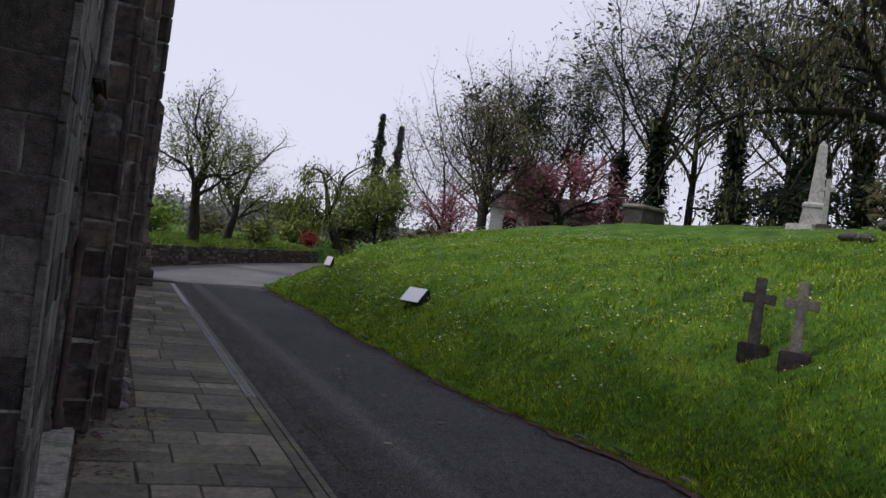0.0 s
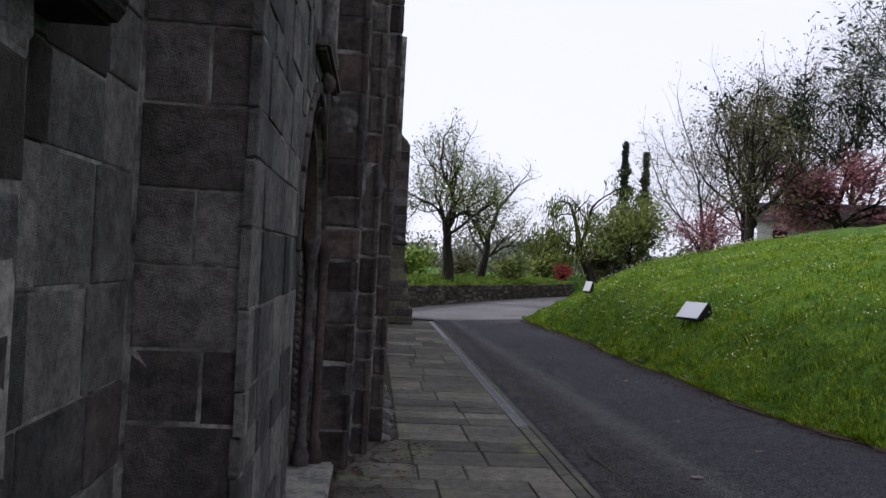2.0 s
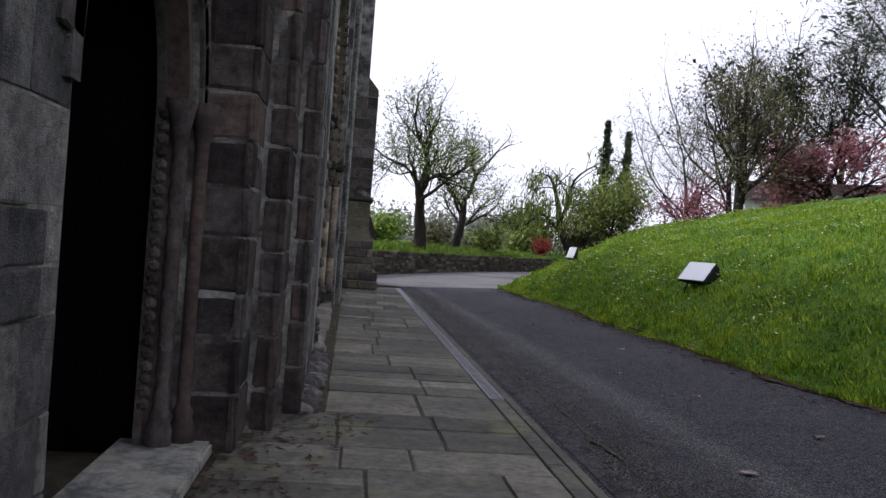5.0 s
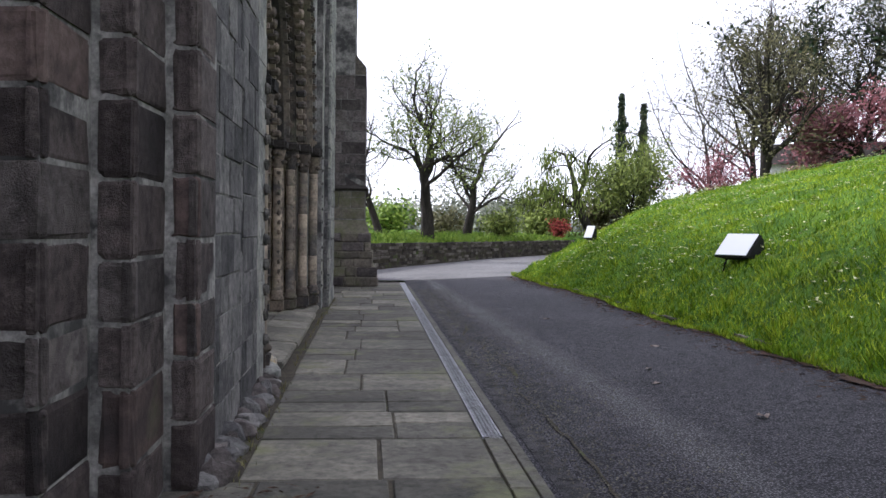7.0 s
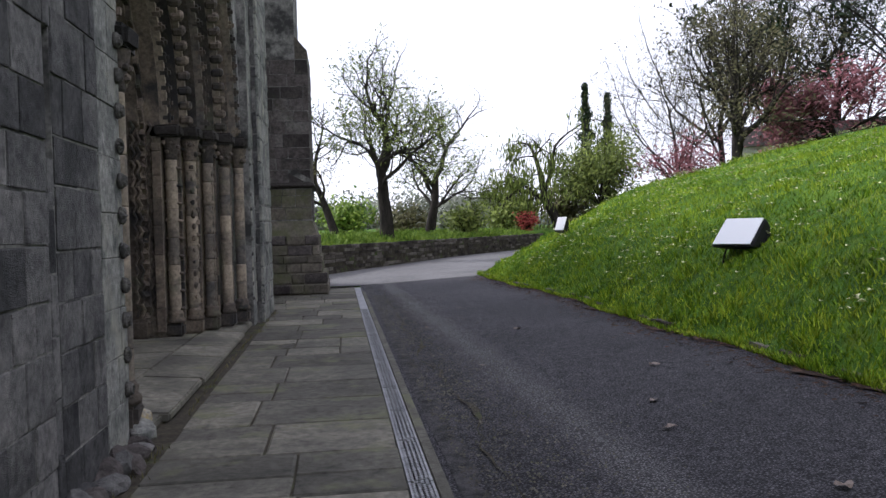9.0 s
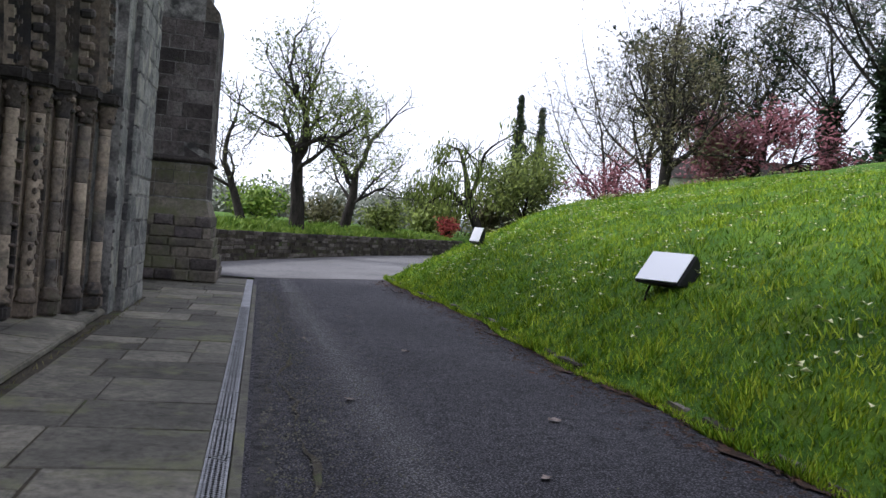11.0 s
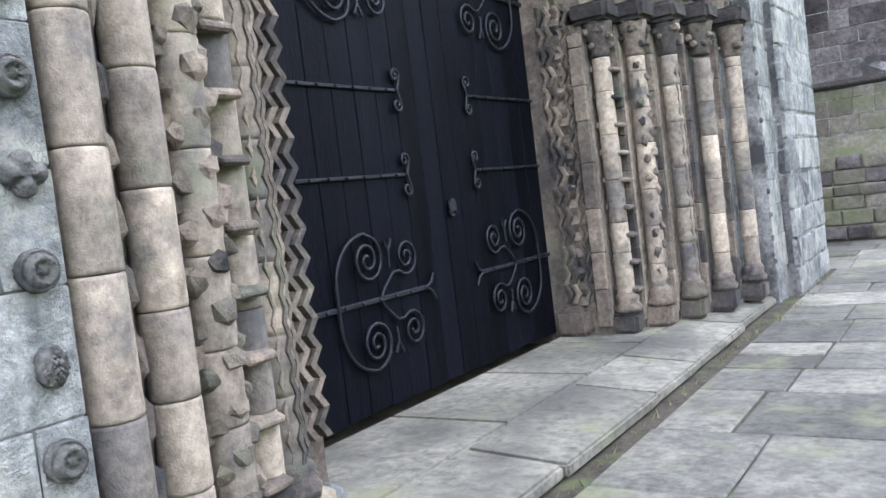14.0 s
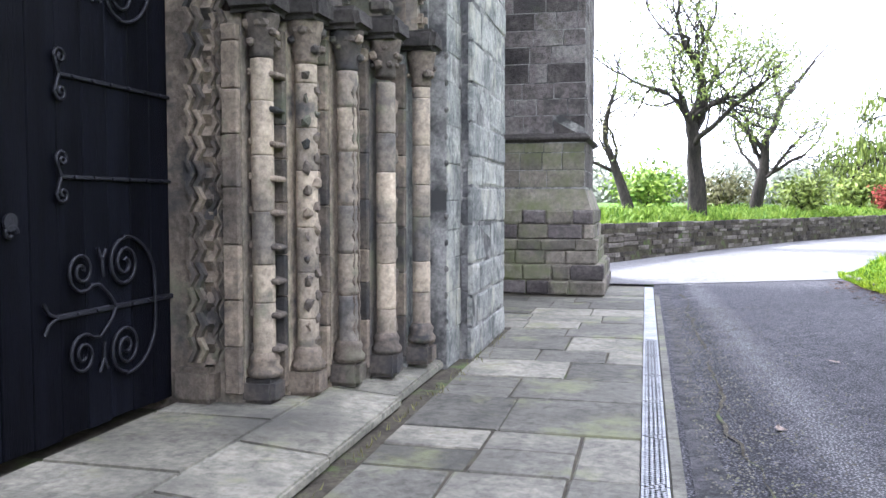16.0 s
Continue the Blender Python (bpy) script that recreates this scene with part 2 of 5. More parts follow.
M_lichen = surface("lichened_gravestone", [(0.3, (0.18, 0.165, 0.14)), (0.7, (0.36, 0.34, 0.29))], (3, 24), stain=(4, 0.55, 0.7, (0.36, 0.25, 0.06)), bump=0.5)
M_palest = surface("pale_limestone", [(0.3, (0.36, 0.35, 0.31)), (0.7, (0.55, 0.53, 0.48))], (2, 20), bump=0.3)
M_litter = surface("dry_leaf", [(0.3, (0.16, 0.12, 0.1)), (0.7, (0.32, 0.27, 0.24))], (9, 40), bump=0.2)
M_drywall = surface("dry_stone", [(0.25, (0.022, 0.019, 0.017)), (0.5, (0.075, 0.064, 0.056)), (0.8, (0.2, 0.18, 0.16))], (2, 18), vary=0.42, bump=0.6)
M_petal = surface("pale_petals", [(0.3, (0.62, 0.62, 0.3)), (0.7, (0.8, 0.79, 0.55))], (6, 30), bump=0.0)
M_glassy, gn, gl, gb = mat_base("floodlight_glass", 0.12)
# near-white base colour paints the sky's reflection on the glass
gb.inputs["Base Color"].default_value = (0.8, 0.81, 0.83, 1)
gb.inputs["Specular IOR Level"].default_value = 0.8

# ---- mesh helpers ----
rng = random.Random(7)


def mesh_ob(name, bm, material, parent=None, label=""):
    me = bpy.data.meshes.new(name)
    bm.to_mesh(me)
    bm.free()
    me.materials.append(material)
    ob = new(name, me)
    if parent:
        ob.parent = parent
    if label:
        ob["label"] = label
    return ob


def part(name, bm, material, parent, label=""):
    return mesh_ob(name, bm, material, parent, label)


def raw_ob(name, verts, faces, material, parent=None, label=""):
    me = bpy.data.meshes.new(name)
    me.from_pydata([tuple(v) for v in verts], [], faces)
    me.materials.append(material)
    ob = new(name, me)
    if parent:
        ob.parent = parent
    if label:
        ob["label"] = label
    return ob


def box(x0, x1, y0, y1, z0, z1, bevel=0.0, seg=1):
    bm = bmesh.new()
    bmesh.ops.create_cube(bm, size=1)
    for v in bm.verts:
        v.co = Vector(((x0 + x1) / 2 + v.co.x * (x1 - x0), (y0 + y1) / 2 + v.co.y * (y1 - y0), (z0 + z1) / 2 + v.co.z * (z1 - z0)))
    if bevel:
        bmesh.ops.bevel(bm, geom=bm.edges[:], offset=bevel, segments=seg, affect="EDGES")
    return bm


def lathe(profile, sides=14, cx=0.0, cy=0.0, squarebase=0.0):
    """A turned solid from (radius, height) pairs."""
    bm = bmesh.new()
    rings = []
    for r, z in profile:
        rings.append([bm.verts.new((cx + r * math.cos(2 * math.pi * k / sides), cy + r * math.sin(2 * math.pi * k / sides), z)) for k in range(sides)])
    for a, b in zip(rings, rings[1:]):
        for k in range(sides):
            bm.faces.new((a[k], a[(k + 1) % sides], b[(k + 1) % sides], b[k]))
    bm.faces.new(rings[0][::-1])
    bm.faces.new(rings[-1])
    for f in bm.faces:
        f.smooth = True
    return bm


def empty(name, at, label, category, kind="", group=""):
    e = new(name)
    e.location = at
    return tagged(e, label, category, group, kind)


BLOCKS = {}


def block_mesh(w, h, d, material, worn=0.012):
    """A squared stone, its front face at y = 0 looking along -y, with worn edges."""
    key = (round(w / 0.05), round(h / 0.04), round(d / 0.03), material.name, worn)
    if key not in BLOCKS:
        w, h = max(1, key[0]) * 0.05, max(1, key[1]) * 0.04
        r = random.Random(str(key))
        bm = box(-w / 2, w / 2, 0, d, -h / 2, h / 2)
        front = [e for e in bm.edges if sum(v.co.y < 0.001 for v in e.verts) >= 1]
        bmesh.ops.bevel(bm, geom=front, offset=min(worn, w / 5, h / 5), segments=2, affect="EDGES", profile=0.6)
        for v in bm.verts:
            if v.co.y < d * 0.5:
                v.co += Vector((r.uniform(-1, 1), r.uniform(-0.6, 0.6), r.uniform(-1, 1))) * worn * 0.35
        me = bpy.data.meshes.new("block")
        bm.to_mesh(me)
        bm.free()
        me.materials.append(material)
        BLOCKS[key] = (me, w, h)
    return BLOCKS[key]


def lay(parent, name, at, turn, w, h, d, material, worn=0.012):
    """One block of a wall: at is the middle of its front face, turn the way that it faces (degrees about z; 0 faces -y)."""
    me, mw, mh = block_mesh(w, h, d, material, worn)
    ob = new(name, me)
    ob.parent = parent
    ob.matrix_local = Matrix.Translation(at) @ pose(0, 0, 0, 0, 0, turn) @ Matrix.Diagonal((w / mw, 1, h / mh, 1))
    return ob


def masonry(parent, start, turn, length, z0, z1, courses, widths, mats, gap=0.011, proud=0.008, skip=None, seed=1, worn=0.01):
    """Courses of squared stone on a wall face: start is the lower corner at the face's own left, as one looks at it."""
    r = random.Random(seed)
    along = Vector((math.cos(radians(turn)), math.sin(radians(turn)), 0))
    z = z0
    while z < z1 - 0.05:
        h = r.uniform(*courses)
        if z1 - z - h < 0.12:
            h = z1 - z
        u = -r.uniform(0, widths[0] * 0.5)
        while u < length - 0.01:
            w = r.uniform(*widths)
            if length - u - w < widths[0] * 0.4:
                w = length - u
            a = max(u, 0)
            ww = u + w - a
            if ww > 0.04:
                c = Vector(start) + along * (a + ww / 2) + Vector((0, 0, z - start[2] + h / 2))
                if not (skip and skip(a + ww / 2, z + h / 2)):
                    off = Vector((math.sin(radians(turn)), -math.cos(radians(turn)), 0)) * (proud + r.uniform(-0.007, 0.007))
                    lay(parent, "stone_block", c + off, turn, ww - gap, h - gap, proud + 0.04, r.choice(mats), worn)
            u += w
        z += h


def tube(V, F, pts, radii, sides):
    """Append a tapered tube along pts."""
    base = len(V)
    for i, (p, r) in enumerate(zip(pts, radii)):
        d = (pts[min(i + 1, len(pts) - 1)] - pts[max(i - 1, 0)]).normalized()
        u = d.orthogonal().normalized()
        w = d.cross(u)
        for k in range(sides):
            a = 2 * math.pi * k / sides
            V.append(p + (u * math.cos(a) + w * math.sin(a)) * r)
    for i in range(len(pts) - 1):
        for k in range(sides):
            a, b = base + i * sides + k, base + i * sides + (k + 1) % sides
            F.append((a, b, b + sides, a + sides))



# ---- ground, road, pavement ----
WALL_A, WALL_D = Vector((1.1, 34.2)), Vector((0.52, 0.854))
WALL_N = Vector((-0.854, 0.52))


def toe(y):
    """The line along which the grass bank meets the road."""
    base = 5.62 + 0.06 * math.sin(y * 0.9) + 0.04 * math.sin(y * 2.3 + 1)
    if y < 14:
        base += (14 - y) * 0.12
    if y > 25:
        base -= min(y - 25, 6) * 0.055
    if y > 30.4:
        base += 0.5 * (y - 30.4) ** 2 if y < 32.8 else 2.88 + (y - 32.8) * 0.6
    return base


def behind(x, y):
    return (Vector((x, y)) - WALL_A).dot(WALL_N)


def road_z(x, y):
    z = 0.06 * max(0.0, min(x, 6.5) - 2.1)
    if y > 29:
        z = z * max(0.4, 1 - (y - 29) * 0.08) + min(0.18, (y - 29) * 0.025)
    return z


def land(x, y):
    """Height of the ground anywhere."""
    s = behind(x, y)
    far = math.hypot(x - 3, y - 20)
    z = road_z(x, y) - 0.06
    if s > 0.75 and y > 24:
        z = 1.02 + 0.25 * (1 - math.exp(-s / 2.0)) + 0.02 * min(s, 20) - 0.05 * max(0, min(s - 14, 200))
    d = x - toe(y)
    if d > 0 and s < 0.75:
        rise = 3.5 * (1 - math.exp(-d / 4.7)) * (1 + max(0, min(14 - y, 10)) * 0.04) + 0.11 * max(0, min(d, 24) - 6)
        edge = min(1.0, max(0.0, -s - 2.4) / 6.0) if y > 24 else 1.0
        rise *= edge ** 0.6
        rise += 0.16 * noise.noise((x * 0.35, y * 0.35, 0)) * min(1, d / 2) + 0.05 * noise.noise((x * 1.7, y * 1.7, 3)) * min(1, d)
        z += 0.06 + rise
        if y < 22 and d > 2:
            z += 0.06 * min(22 - y, 20) * min(1, (d - 2) / 9)
    if far > 90:
        z += -0.03 * (far - 90) if far < 200 else -3.3
    if x < 1.9 and y < 34 and s < 0:
        z = min(z, -0.1)
    if y < 3.2 and x < 4.2:
        z = max(z, min(1.25, (3.2 - y) * 0.34) - 0.05 - max(0, x - 2.2) * 0.4)
    return z


def spread(fine0, fine1, step, far):
    a = list(np.arange(fine0, fine1, step))
    k, s = fine1, step
    while k < far:
        a.append(k)
        s *= 1.35
        k += s
    k, s = fine0, step
    low = []
    while k > -far:
        s *= 1.35
        k -= s
        low.append(k)
    return low[::-1] + a


gx, gy = spread(1.6, 22, 0.3, 900), spread(2, 60, 0.35, 900)
gv = [(x, y, land(x, y)) for y in gy for x in gx]
W = len(gx)
gf = [(j * W + i, j * W + i + 1, (j + 1) * W + i + 1, (j + 1) * W + i) for j in range(len(gy) - 1) for i in range(W - 1)]
ground = raw_ob("ground", gv, gf, M_grass)
for p in ground.data.polygons:
    p.use_smooth = True
tagged(ground, "rough green lawn on a sloping churchyard bank", "grass", kind="structure")


def sheet(name, rows, material, label, category):
    """A strip of ground from rows of points of equal count."""
    v = [p for row in rows for p in row]
    k = len(rows[0])
    f = [(j * k + i, j * k + i + 1, (j + 1) * k + i + 1, (j + 1) * k + i) for j in range(len(rows) - 1) for i in range(k - 1)]
    ob = raw_ob(name, v, f, material)
    for q in ob.data.polygons:
        q.use_smooth = True
    return tagged(ob, label, category, kind="structure")


rows = []
for y in np.arange(-4, 31.01, 0.4):
    e = toe(y) + 0.1
    rows.append([(2.09 + (e - 2.09) * k / 10, y, road_z(2.09 + (e - 2.09) * k / 10, y) + 0.0) for k in range(11)])
sheet("road", rows, M_road, "dark worn asphalt churchyard drive with a paler edge", "road")
rows = []
for y in np.arange(30.4, 62, 0.6):
    xa = WALL_A.x + (y - WALL_A.y) * WALL_D.x / WALL_D.y
    xa = max(xa, -1.9) - 0.1
    e = max(toe(y) + 0.12, xa + 0.6)
    rows.append([(xa + (e - xa) * k / 10, y, road_z(xa + (e - xa) * k / 10, y) + 0.012) for k in range(11)])
# the lane's paler asphalt colour includes the sunlight falling beyond the church
sheet("road_2", rows, M_road2, "pale worn asphalt lane along a low stone wall", "road")
# frayed margin of the asphalt beside the drain
rows = []
for y in np.arange(2, 30.4, 0.3):
    w = 0.16 + 0.07 * noise.noise((0, y * 0.8, 5)) + 0.06 * noise.noise((0, y * 3.1, 9))
    rows.append([(2.2 + w * k / 4, y, road_z(2.2 + w * k / 4, y) + 0.006) for k in range(5)])
sheet("road_3", rows, M_patch, "frayed cracked asphalt margin", "road")
rows = []
for y in np.arange(8.5, 29, 0.12):
    c = 2.52 + 0.16 * noise.noise((7, y * 0.7, 1)) + 0.06 * noise.noise((7, y * 4.0, 1))
    w = max(0.003, 0.03 * (noise.noise((9, y * 1.1, 4)) + 0.35))
    rows.append([(c + w * k, y, road_z(c, y) + 0.012) for k in (-1, 1)])
sheet("road_4", rows, M_joint, "dark ragged crack along the asphalt edge", "road")
# leaf litter along the bank's foot
rows = []
for y in np.arange(2, 30, 0.25):
    e = toe(y)
    a = max(0.03, 0.16 + max(0, 16 - y) * 0.02 + 0.22 * noise.noise((1, y * 1.9, 8)) + 0.08 * noise.noise((1, y * 6, 8)))
    rows.append([(e - a + (a + 0.16) * k / 3, y, road_z(e, y) + (0.004, 0.008, 0.014, 0.01)[k]) for k in range(4)])
sheet("verge", rows, M_soil, "reddish leaf litter and soil along the bank's foot", "verge")
# bed under the paving, a sloping path behind, and the drain's trough
tagged(mesh_ob("pavement", box(-1.6, 2.2, -6, 30.6, -0.3, -0.012), M_joint), "dark soil and moss bed between paving joints", "pavement", kind="structure")
bm = bmesh.new()
sl = [(-1.2, -6, 1.25), (2.3, -6, 1.25), (2.3, -0.45, 1.25), (-1.2, -0.45, 1.25), (2.3, 3.2, 0.0), (-1.2, 3.2, 0.0)]
vs = [bm.verts.new(p) for p in sl] + [bm.verts.new((p[0], p[1], -0.1)) for p in sl]
for f in ((0, 1, 2, 3), (3, 2, 4, 5), (1, 7, 8, 2), (2, 8, 10, 4), (0, 3, 9, 6), (3, 5, 11, 9), (5, 4, 10, 11), (0, 6, 7, 1)):
    bm.faces.new([vs[i] for i in f])
tagged(mesh_ob("pavement_2", bm, M_flag), "sloping worn stone path beside the church wall", "pavement", kind="structure")

# ---- the church: solid cores of the walls ----
def core(name, x0, x1, y0, y1, z0, z1, label, material=None):
    return tagged(mesh_ob(name, box(x0, x1, y0, y1, z0, z1), material or M_mortar), label, "church wall", kind="structure")


TOP = 9.5
wall_1 = core("wall_1", -3, -1.13, -7, 5.05, -0.2, TOP, "dark weathered sandstone church wall")
wall_2 = core("wall_2", -3, -0.62, 5.06, 7.25, -0.2, TOP, "dark sandstone block wall beside a small arched doorway")
wall_3 = core("wall_3", -0.85, -0.62, 9.66, 9.82, -0.2, TOP, "dark sandstone jamb wall")
# wall over the small doorway, with its arch cut through
SD_C, SD_R, SD_Z = 8.45, 1.2, 2.15


def arch_wall(name, xf, xb, yc, rad, zs, y0, y1, z1, label, n=28):
    """A wall above an arched opening; below zs it stands on the jamb walls."""
    bm = bmesh.new()
    pts = []
    for k in range(n + 1):
        a = math.pi * k / n
        c, s = math.cos(a), math.sin(a)
        inner = (yc - rad * c, zs + rad * s)
        outer = (y0 + (y1 - y0) * k / n, z1)
        pts.append((inner, outer))
    fr = [[bm.verts.new((xf, *p)) for p in pr] for pr in pts]
    bk = [[bm.verts.new((xb, *p)) for p in pr] for pr in pts]
    for k in range(n):
        bm.faces.new((fr[k][0], fr[k + 1][0], fr[k + 1][1], fr[k][1]))
        bm.faces.new((fr[k][0], bk[k][0], bk[k + 1][0], fr[k + 1][0]))
        bm.faces.new((bk[k][0], bk[k][1], bk[k + 1][1], bk[k + 1][0]))
    for k in (0, n):
        low = bm.verts.new((xf, pts[k][1][0], zs)), bm.verts.new((xb, pts[k][1][0], zs))
        bm.faces.new((fr[k][0], fr[k][1], low[0]))
        bm.faces.new((fr[k][1], bk[k][1], low[1], low[0]))
    bmesh.ops.recalc_face_normals(bm, faces=bm.faces[:])
    return tagged(mesh_ob(name, bm, M_mortar), label, "church wall", kind="structure")


wall_4 = arch_wall("wall_4", -0.62, -0.85, SD_C, SD_R, SD_Z, 7.25, 9.65, TOP, "dark sandstone wall over a small arched doorway")
# recess walls take the dark stone so that their colour carries the shade
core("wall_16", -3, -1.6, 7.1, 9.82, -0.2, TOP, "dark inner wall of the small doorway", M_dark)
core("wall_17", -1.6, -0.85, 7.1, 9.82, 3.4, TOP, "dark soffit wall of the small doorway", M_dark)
# stepped buttress of three square set-backs
STEPS = [(-0.24, 9.78, 10.42), (-0.05, 10.42, 11.1), (0.12, 11.1, 11.7)]
steps_core = [core("wall_%d" % (5 + i), -3, x - 0.03, y0 + 0.03, y1 + 0.04, -0.2, TOP, "stepped dark sandstone corner buttress") for i, (x, y0, y1) in enumerate(STEPS)]
wall_8 = core("wall_8", -3, -0.1, 11.7, 14.45, -0.2, TOP, "grey sandstone block wall with a slot")
for y0, y1, z0, z1 in ((11.72, 12.94, -0.15, TOP - 0.1), (13.06, 14.44, -0.15, TOP - 0.1), (12.94, 13.06, -0.15, 1.93), (12.94, 13.06, 2.62, TOP - 0.1)):
    mesh_ob("wall_core", box(-0.12, 0.06, y0, y1, z0, z1), M_mortar, wall_8)
# main portal orders: front depth, jamb line on either side
ORDERS = [(0.02, 14.57, 21.80, 0.0), (-0.12, 14.85, 21.22, -0.1), (-0.30, 15.12, 20.82, -0.2), (-0.48, 15.36, 20.45, -0.31), (-0.68, 15.64, 20.14, -0.46)]
DOOR_X, DOOR_L, DOOR_R, SPRING = -1.32, 16.2, 19.98, 2.95
wall_9 = arch_wall("wall_9", 0.05, -0.1, 18.2, 3.72, SPRING, 14.45, 21.95, TOP, "sandstone wall over the great round arch")
wall_10 = core("wall_10", -1.9, 0.15, 22.2, 22.75, -0.1, TOP, "pale grey sandstone wall beside the great portal")
wall_11 = core("wall_11", -1.9, 0.28, 22.75, 24.6, -0.1, TOP, "rough quoined sandstone pilaster", M_mortar)
wall_12 = core("wall_12", -1.9, -0.45, 24.6, 29.2, -0.1, TOP, "sandstone church wall")
# far buttress with string course, sloping plinth and set-back top
wall_13 = core("wall_13", -1.9, 0.92, 29.0, 31.2, -0.1, 5.7, "tall mossy sandstone buttress with plinth and string course")
core("wall_14", -1.9, 0.62, 29.0, 31.2, 5.7, TOP, "upper stage of a tall sandstone buttress")
bm = bmesh.new()
prof = [(0.92, 5.9), (0.62, 6.25), (0.62, 5.7), (0.92, 5.7)]
a = [bm.verts.new((x, 28.98, z)) for x, z in prof]
b = [bm.verts.new((x, 31.2, z)) for x, z in prof]
bm.faces.new(a), bm.faces.new(b[::-1])
for i in range(4):
    bm.faces.new((a[i], b[i], b[(i + 1) % 4], a[(i + 1) % 4]))
bmesh.ops.recalc_face_normals(bm, faces=bm.faces[:])
mesh_ob("weathering", bm, M_moss, wall_13, "sloping weathered coping")
for name, hi, lo, out, z0, z1 in (("string_course", 0.06, 0.08, 0.07, 2.56, 2.68), ("plinth", 0.06, 0.3, 0.0, 0.0, 1.42)):
    bm = bmesh.new()
    if name == "plinth":
        pr = [(0.33, z0), (0.33, 0.24), (0.28, 0.245), (0.28, 0.5), (0.17, 0.505), (0.17, 0.92), (0.12, 0.925), (0.12, 1.42), (-0.01, 1.8)]
    else:
        pr = [(0.0, z0), (0.09, z0 + 0.05), (0.09, z0 + 0.08), (0.0, z1 + 0.03)]
    rings = []
    for o, z in pr:
        rings.append([bm.verts.new(p) for p in ((-0.6, 29.0 - o, z), (0.92 + o, 29.0 - o, z), (0.92 + o, 31.2 + o, z), (-0.6, 31.2 + o, z))])
    for p, q in zip(rings, rings[1:]):
        for i in range(3):
            bm.faces.new((p[i], p[i + 1], q[i + 1], q[i]))
    bm.faces.new(rings[-1])
    mesh_ob(name, bm, M_moss if name == "plinth" else M_dark, wall_13, "projecting mossy plinth" if name == "plinth" else "dark moulded string course")
# closing of the church behind its front
core("wall_15", -3.2, -1.9, 14.0, 31.2, -0.2, TOP, "inner sandstone church wall")

# ---- small doorway ----
porch = empty("doorway", (-0.62, SD_C, 0), "small arched church doorway with moulded sandstone jambs and a stone sill", "doorway", kind="structure")


def ring_part(name, x0, x1, yc, r0, r1, zs, material, parent, label="", n=26, jamb=0.0, at=(0, 0, 0)):
    """A half-ring arch moulding with straight jambs reaching down to the height jamb."""
    bm = bmesh.new()
    line = [(-1.0, 0.0, jamb - zs)] + [(-math.cos(math.pi * k / n), math.sin(math.pi * k / n), 0) for k in range(n + 1)] + [(1.0, 0.0, jamb - zs)]
    sect = []
    for c, s, dz in line:
        sect.append([bm.verts.new((x - at[0], yc + c * r - at[1], zs + s * r + dz - at[2])) for x, r in ((x0, r0), (x1, r0), (x1, r1), (x0, r1))])
    for p, q in zip(sect, sect[1:]):
        for i in range(4):
            bm.faces.new((p[i], p[(i + 1) % 4], q[(i + 1) % 4], q[i]))
    bm.faces.new(sect[0]), bm.faces.new(sect[-1][::-1])
    bmesh.ops.recalc_face_normals(bm, faces=bm.faces[:])
    return part(name, bm, material, parent, label)


pa = porch.location
ring_part("hood_mould", -0.62, -0.585, SD_C, SD_R + 0.02, SD_R + 0.13, SD_Z, M_mid, porch, "weathered hood mould", at=pa, jamb=SD_Z - 0.15)
ring_part("arch_moulding", -0.8, -0.66, SD_C, SD_R - 0.1, SD_R - 0.005, SD_Z, M_red, porch, "smooth roll moulding", at=pa)
ring_part("arch_moulding", -0.85, -0.8, SD_C, SD_R - 0.14, SD_R - 0.08, SD_Z, M_stone, porch, "beaded moulding", at=pa)
for side in (1,):
    for i, (x, r) in enumerate(((-0.58, SD_R + 0.02), (-0.7, SD_R - 0.1))):
        y = SD_C + side * r
        prof = [(0.085, 0.02), (0.085, 0.2), (0.06, 0.26), (0.07, 0.3), (0.045, 0.34)] + [(0.045 if i == 0 else 0.036 + 0.016 * (k % 2), 0.34 + k * 0.08) for k in range(1, 22)] + [(0.06, 2.1), (0.1, 2.3)]
        part("nook_shaft", lathe([(r2, z - pa.z) for r2, z in prof], 10, x - pa.x, y - pa.y), M_stone if i else M_red, porch, "slender engaged shaft")
for k in range(24):
    bm = bmesh.new()
    bmesh.ops.create_icosphere(bm, subdivisions=1, radius=0.042)
    bmesh.ops.translate(bm, verts=bm.verts, vec=(-0.8 - pa.x, SD_R - 0.13, 0.36 + k * 0.08))
    part("bead", bm, M_stone, porch)
for y in (8.2, 8.52, 8.84):
    part("blind_shaft", lathe([(0.07, 3.8), (0.07, 3.88), (0.045, 3.94), (0.045, 6.6)], 10, -0.56 - pa.x, y - pa.y), M_mid, porch, "slender blind arcade shaft")
part("string_course", box(-0.62 - pa.x, -0.5 - pa.x, 7.7 - pa.y, 9.6 - pa.y, 3.7, 3.8, 0.03, 2), M_stone, porch, "weathered string over the doorway")
part("hood_stop", lathe([(0.0, 3.5), (0.07, 3.54), (0.075, 3.62), (0.0, 3.69)], 10, -0.56 - pa.x, 8.45 - pa.y), M_carved, porch, "small carved stop")
sill = part("sill", box(-0.98 - pa.x, -0.38 - pa.x, 7.25 - pa.y, 9.72 - pa.y, 0.0, 0.1, 0.02, 2), M_grey, porch, "pale stone door sill")
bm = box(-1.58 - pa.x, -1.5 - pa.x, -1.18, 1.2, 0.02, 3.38)
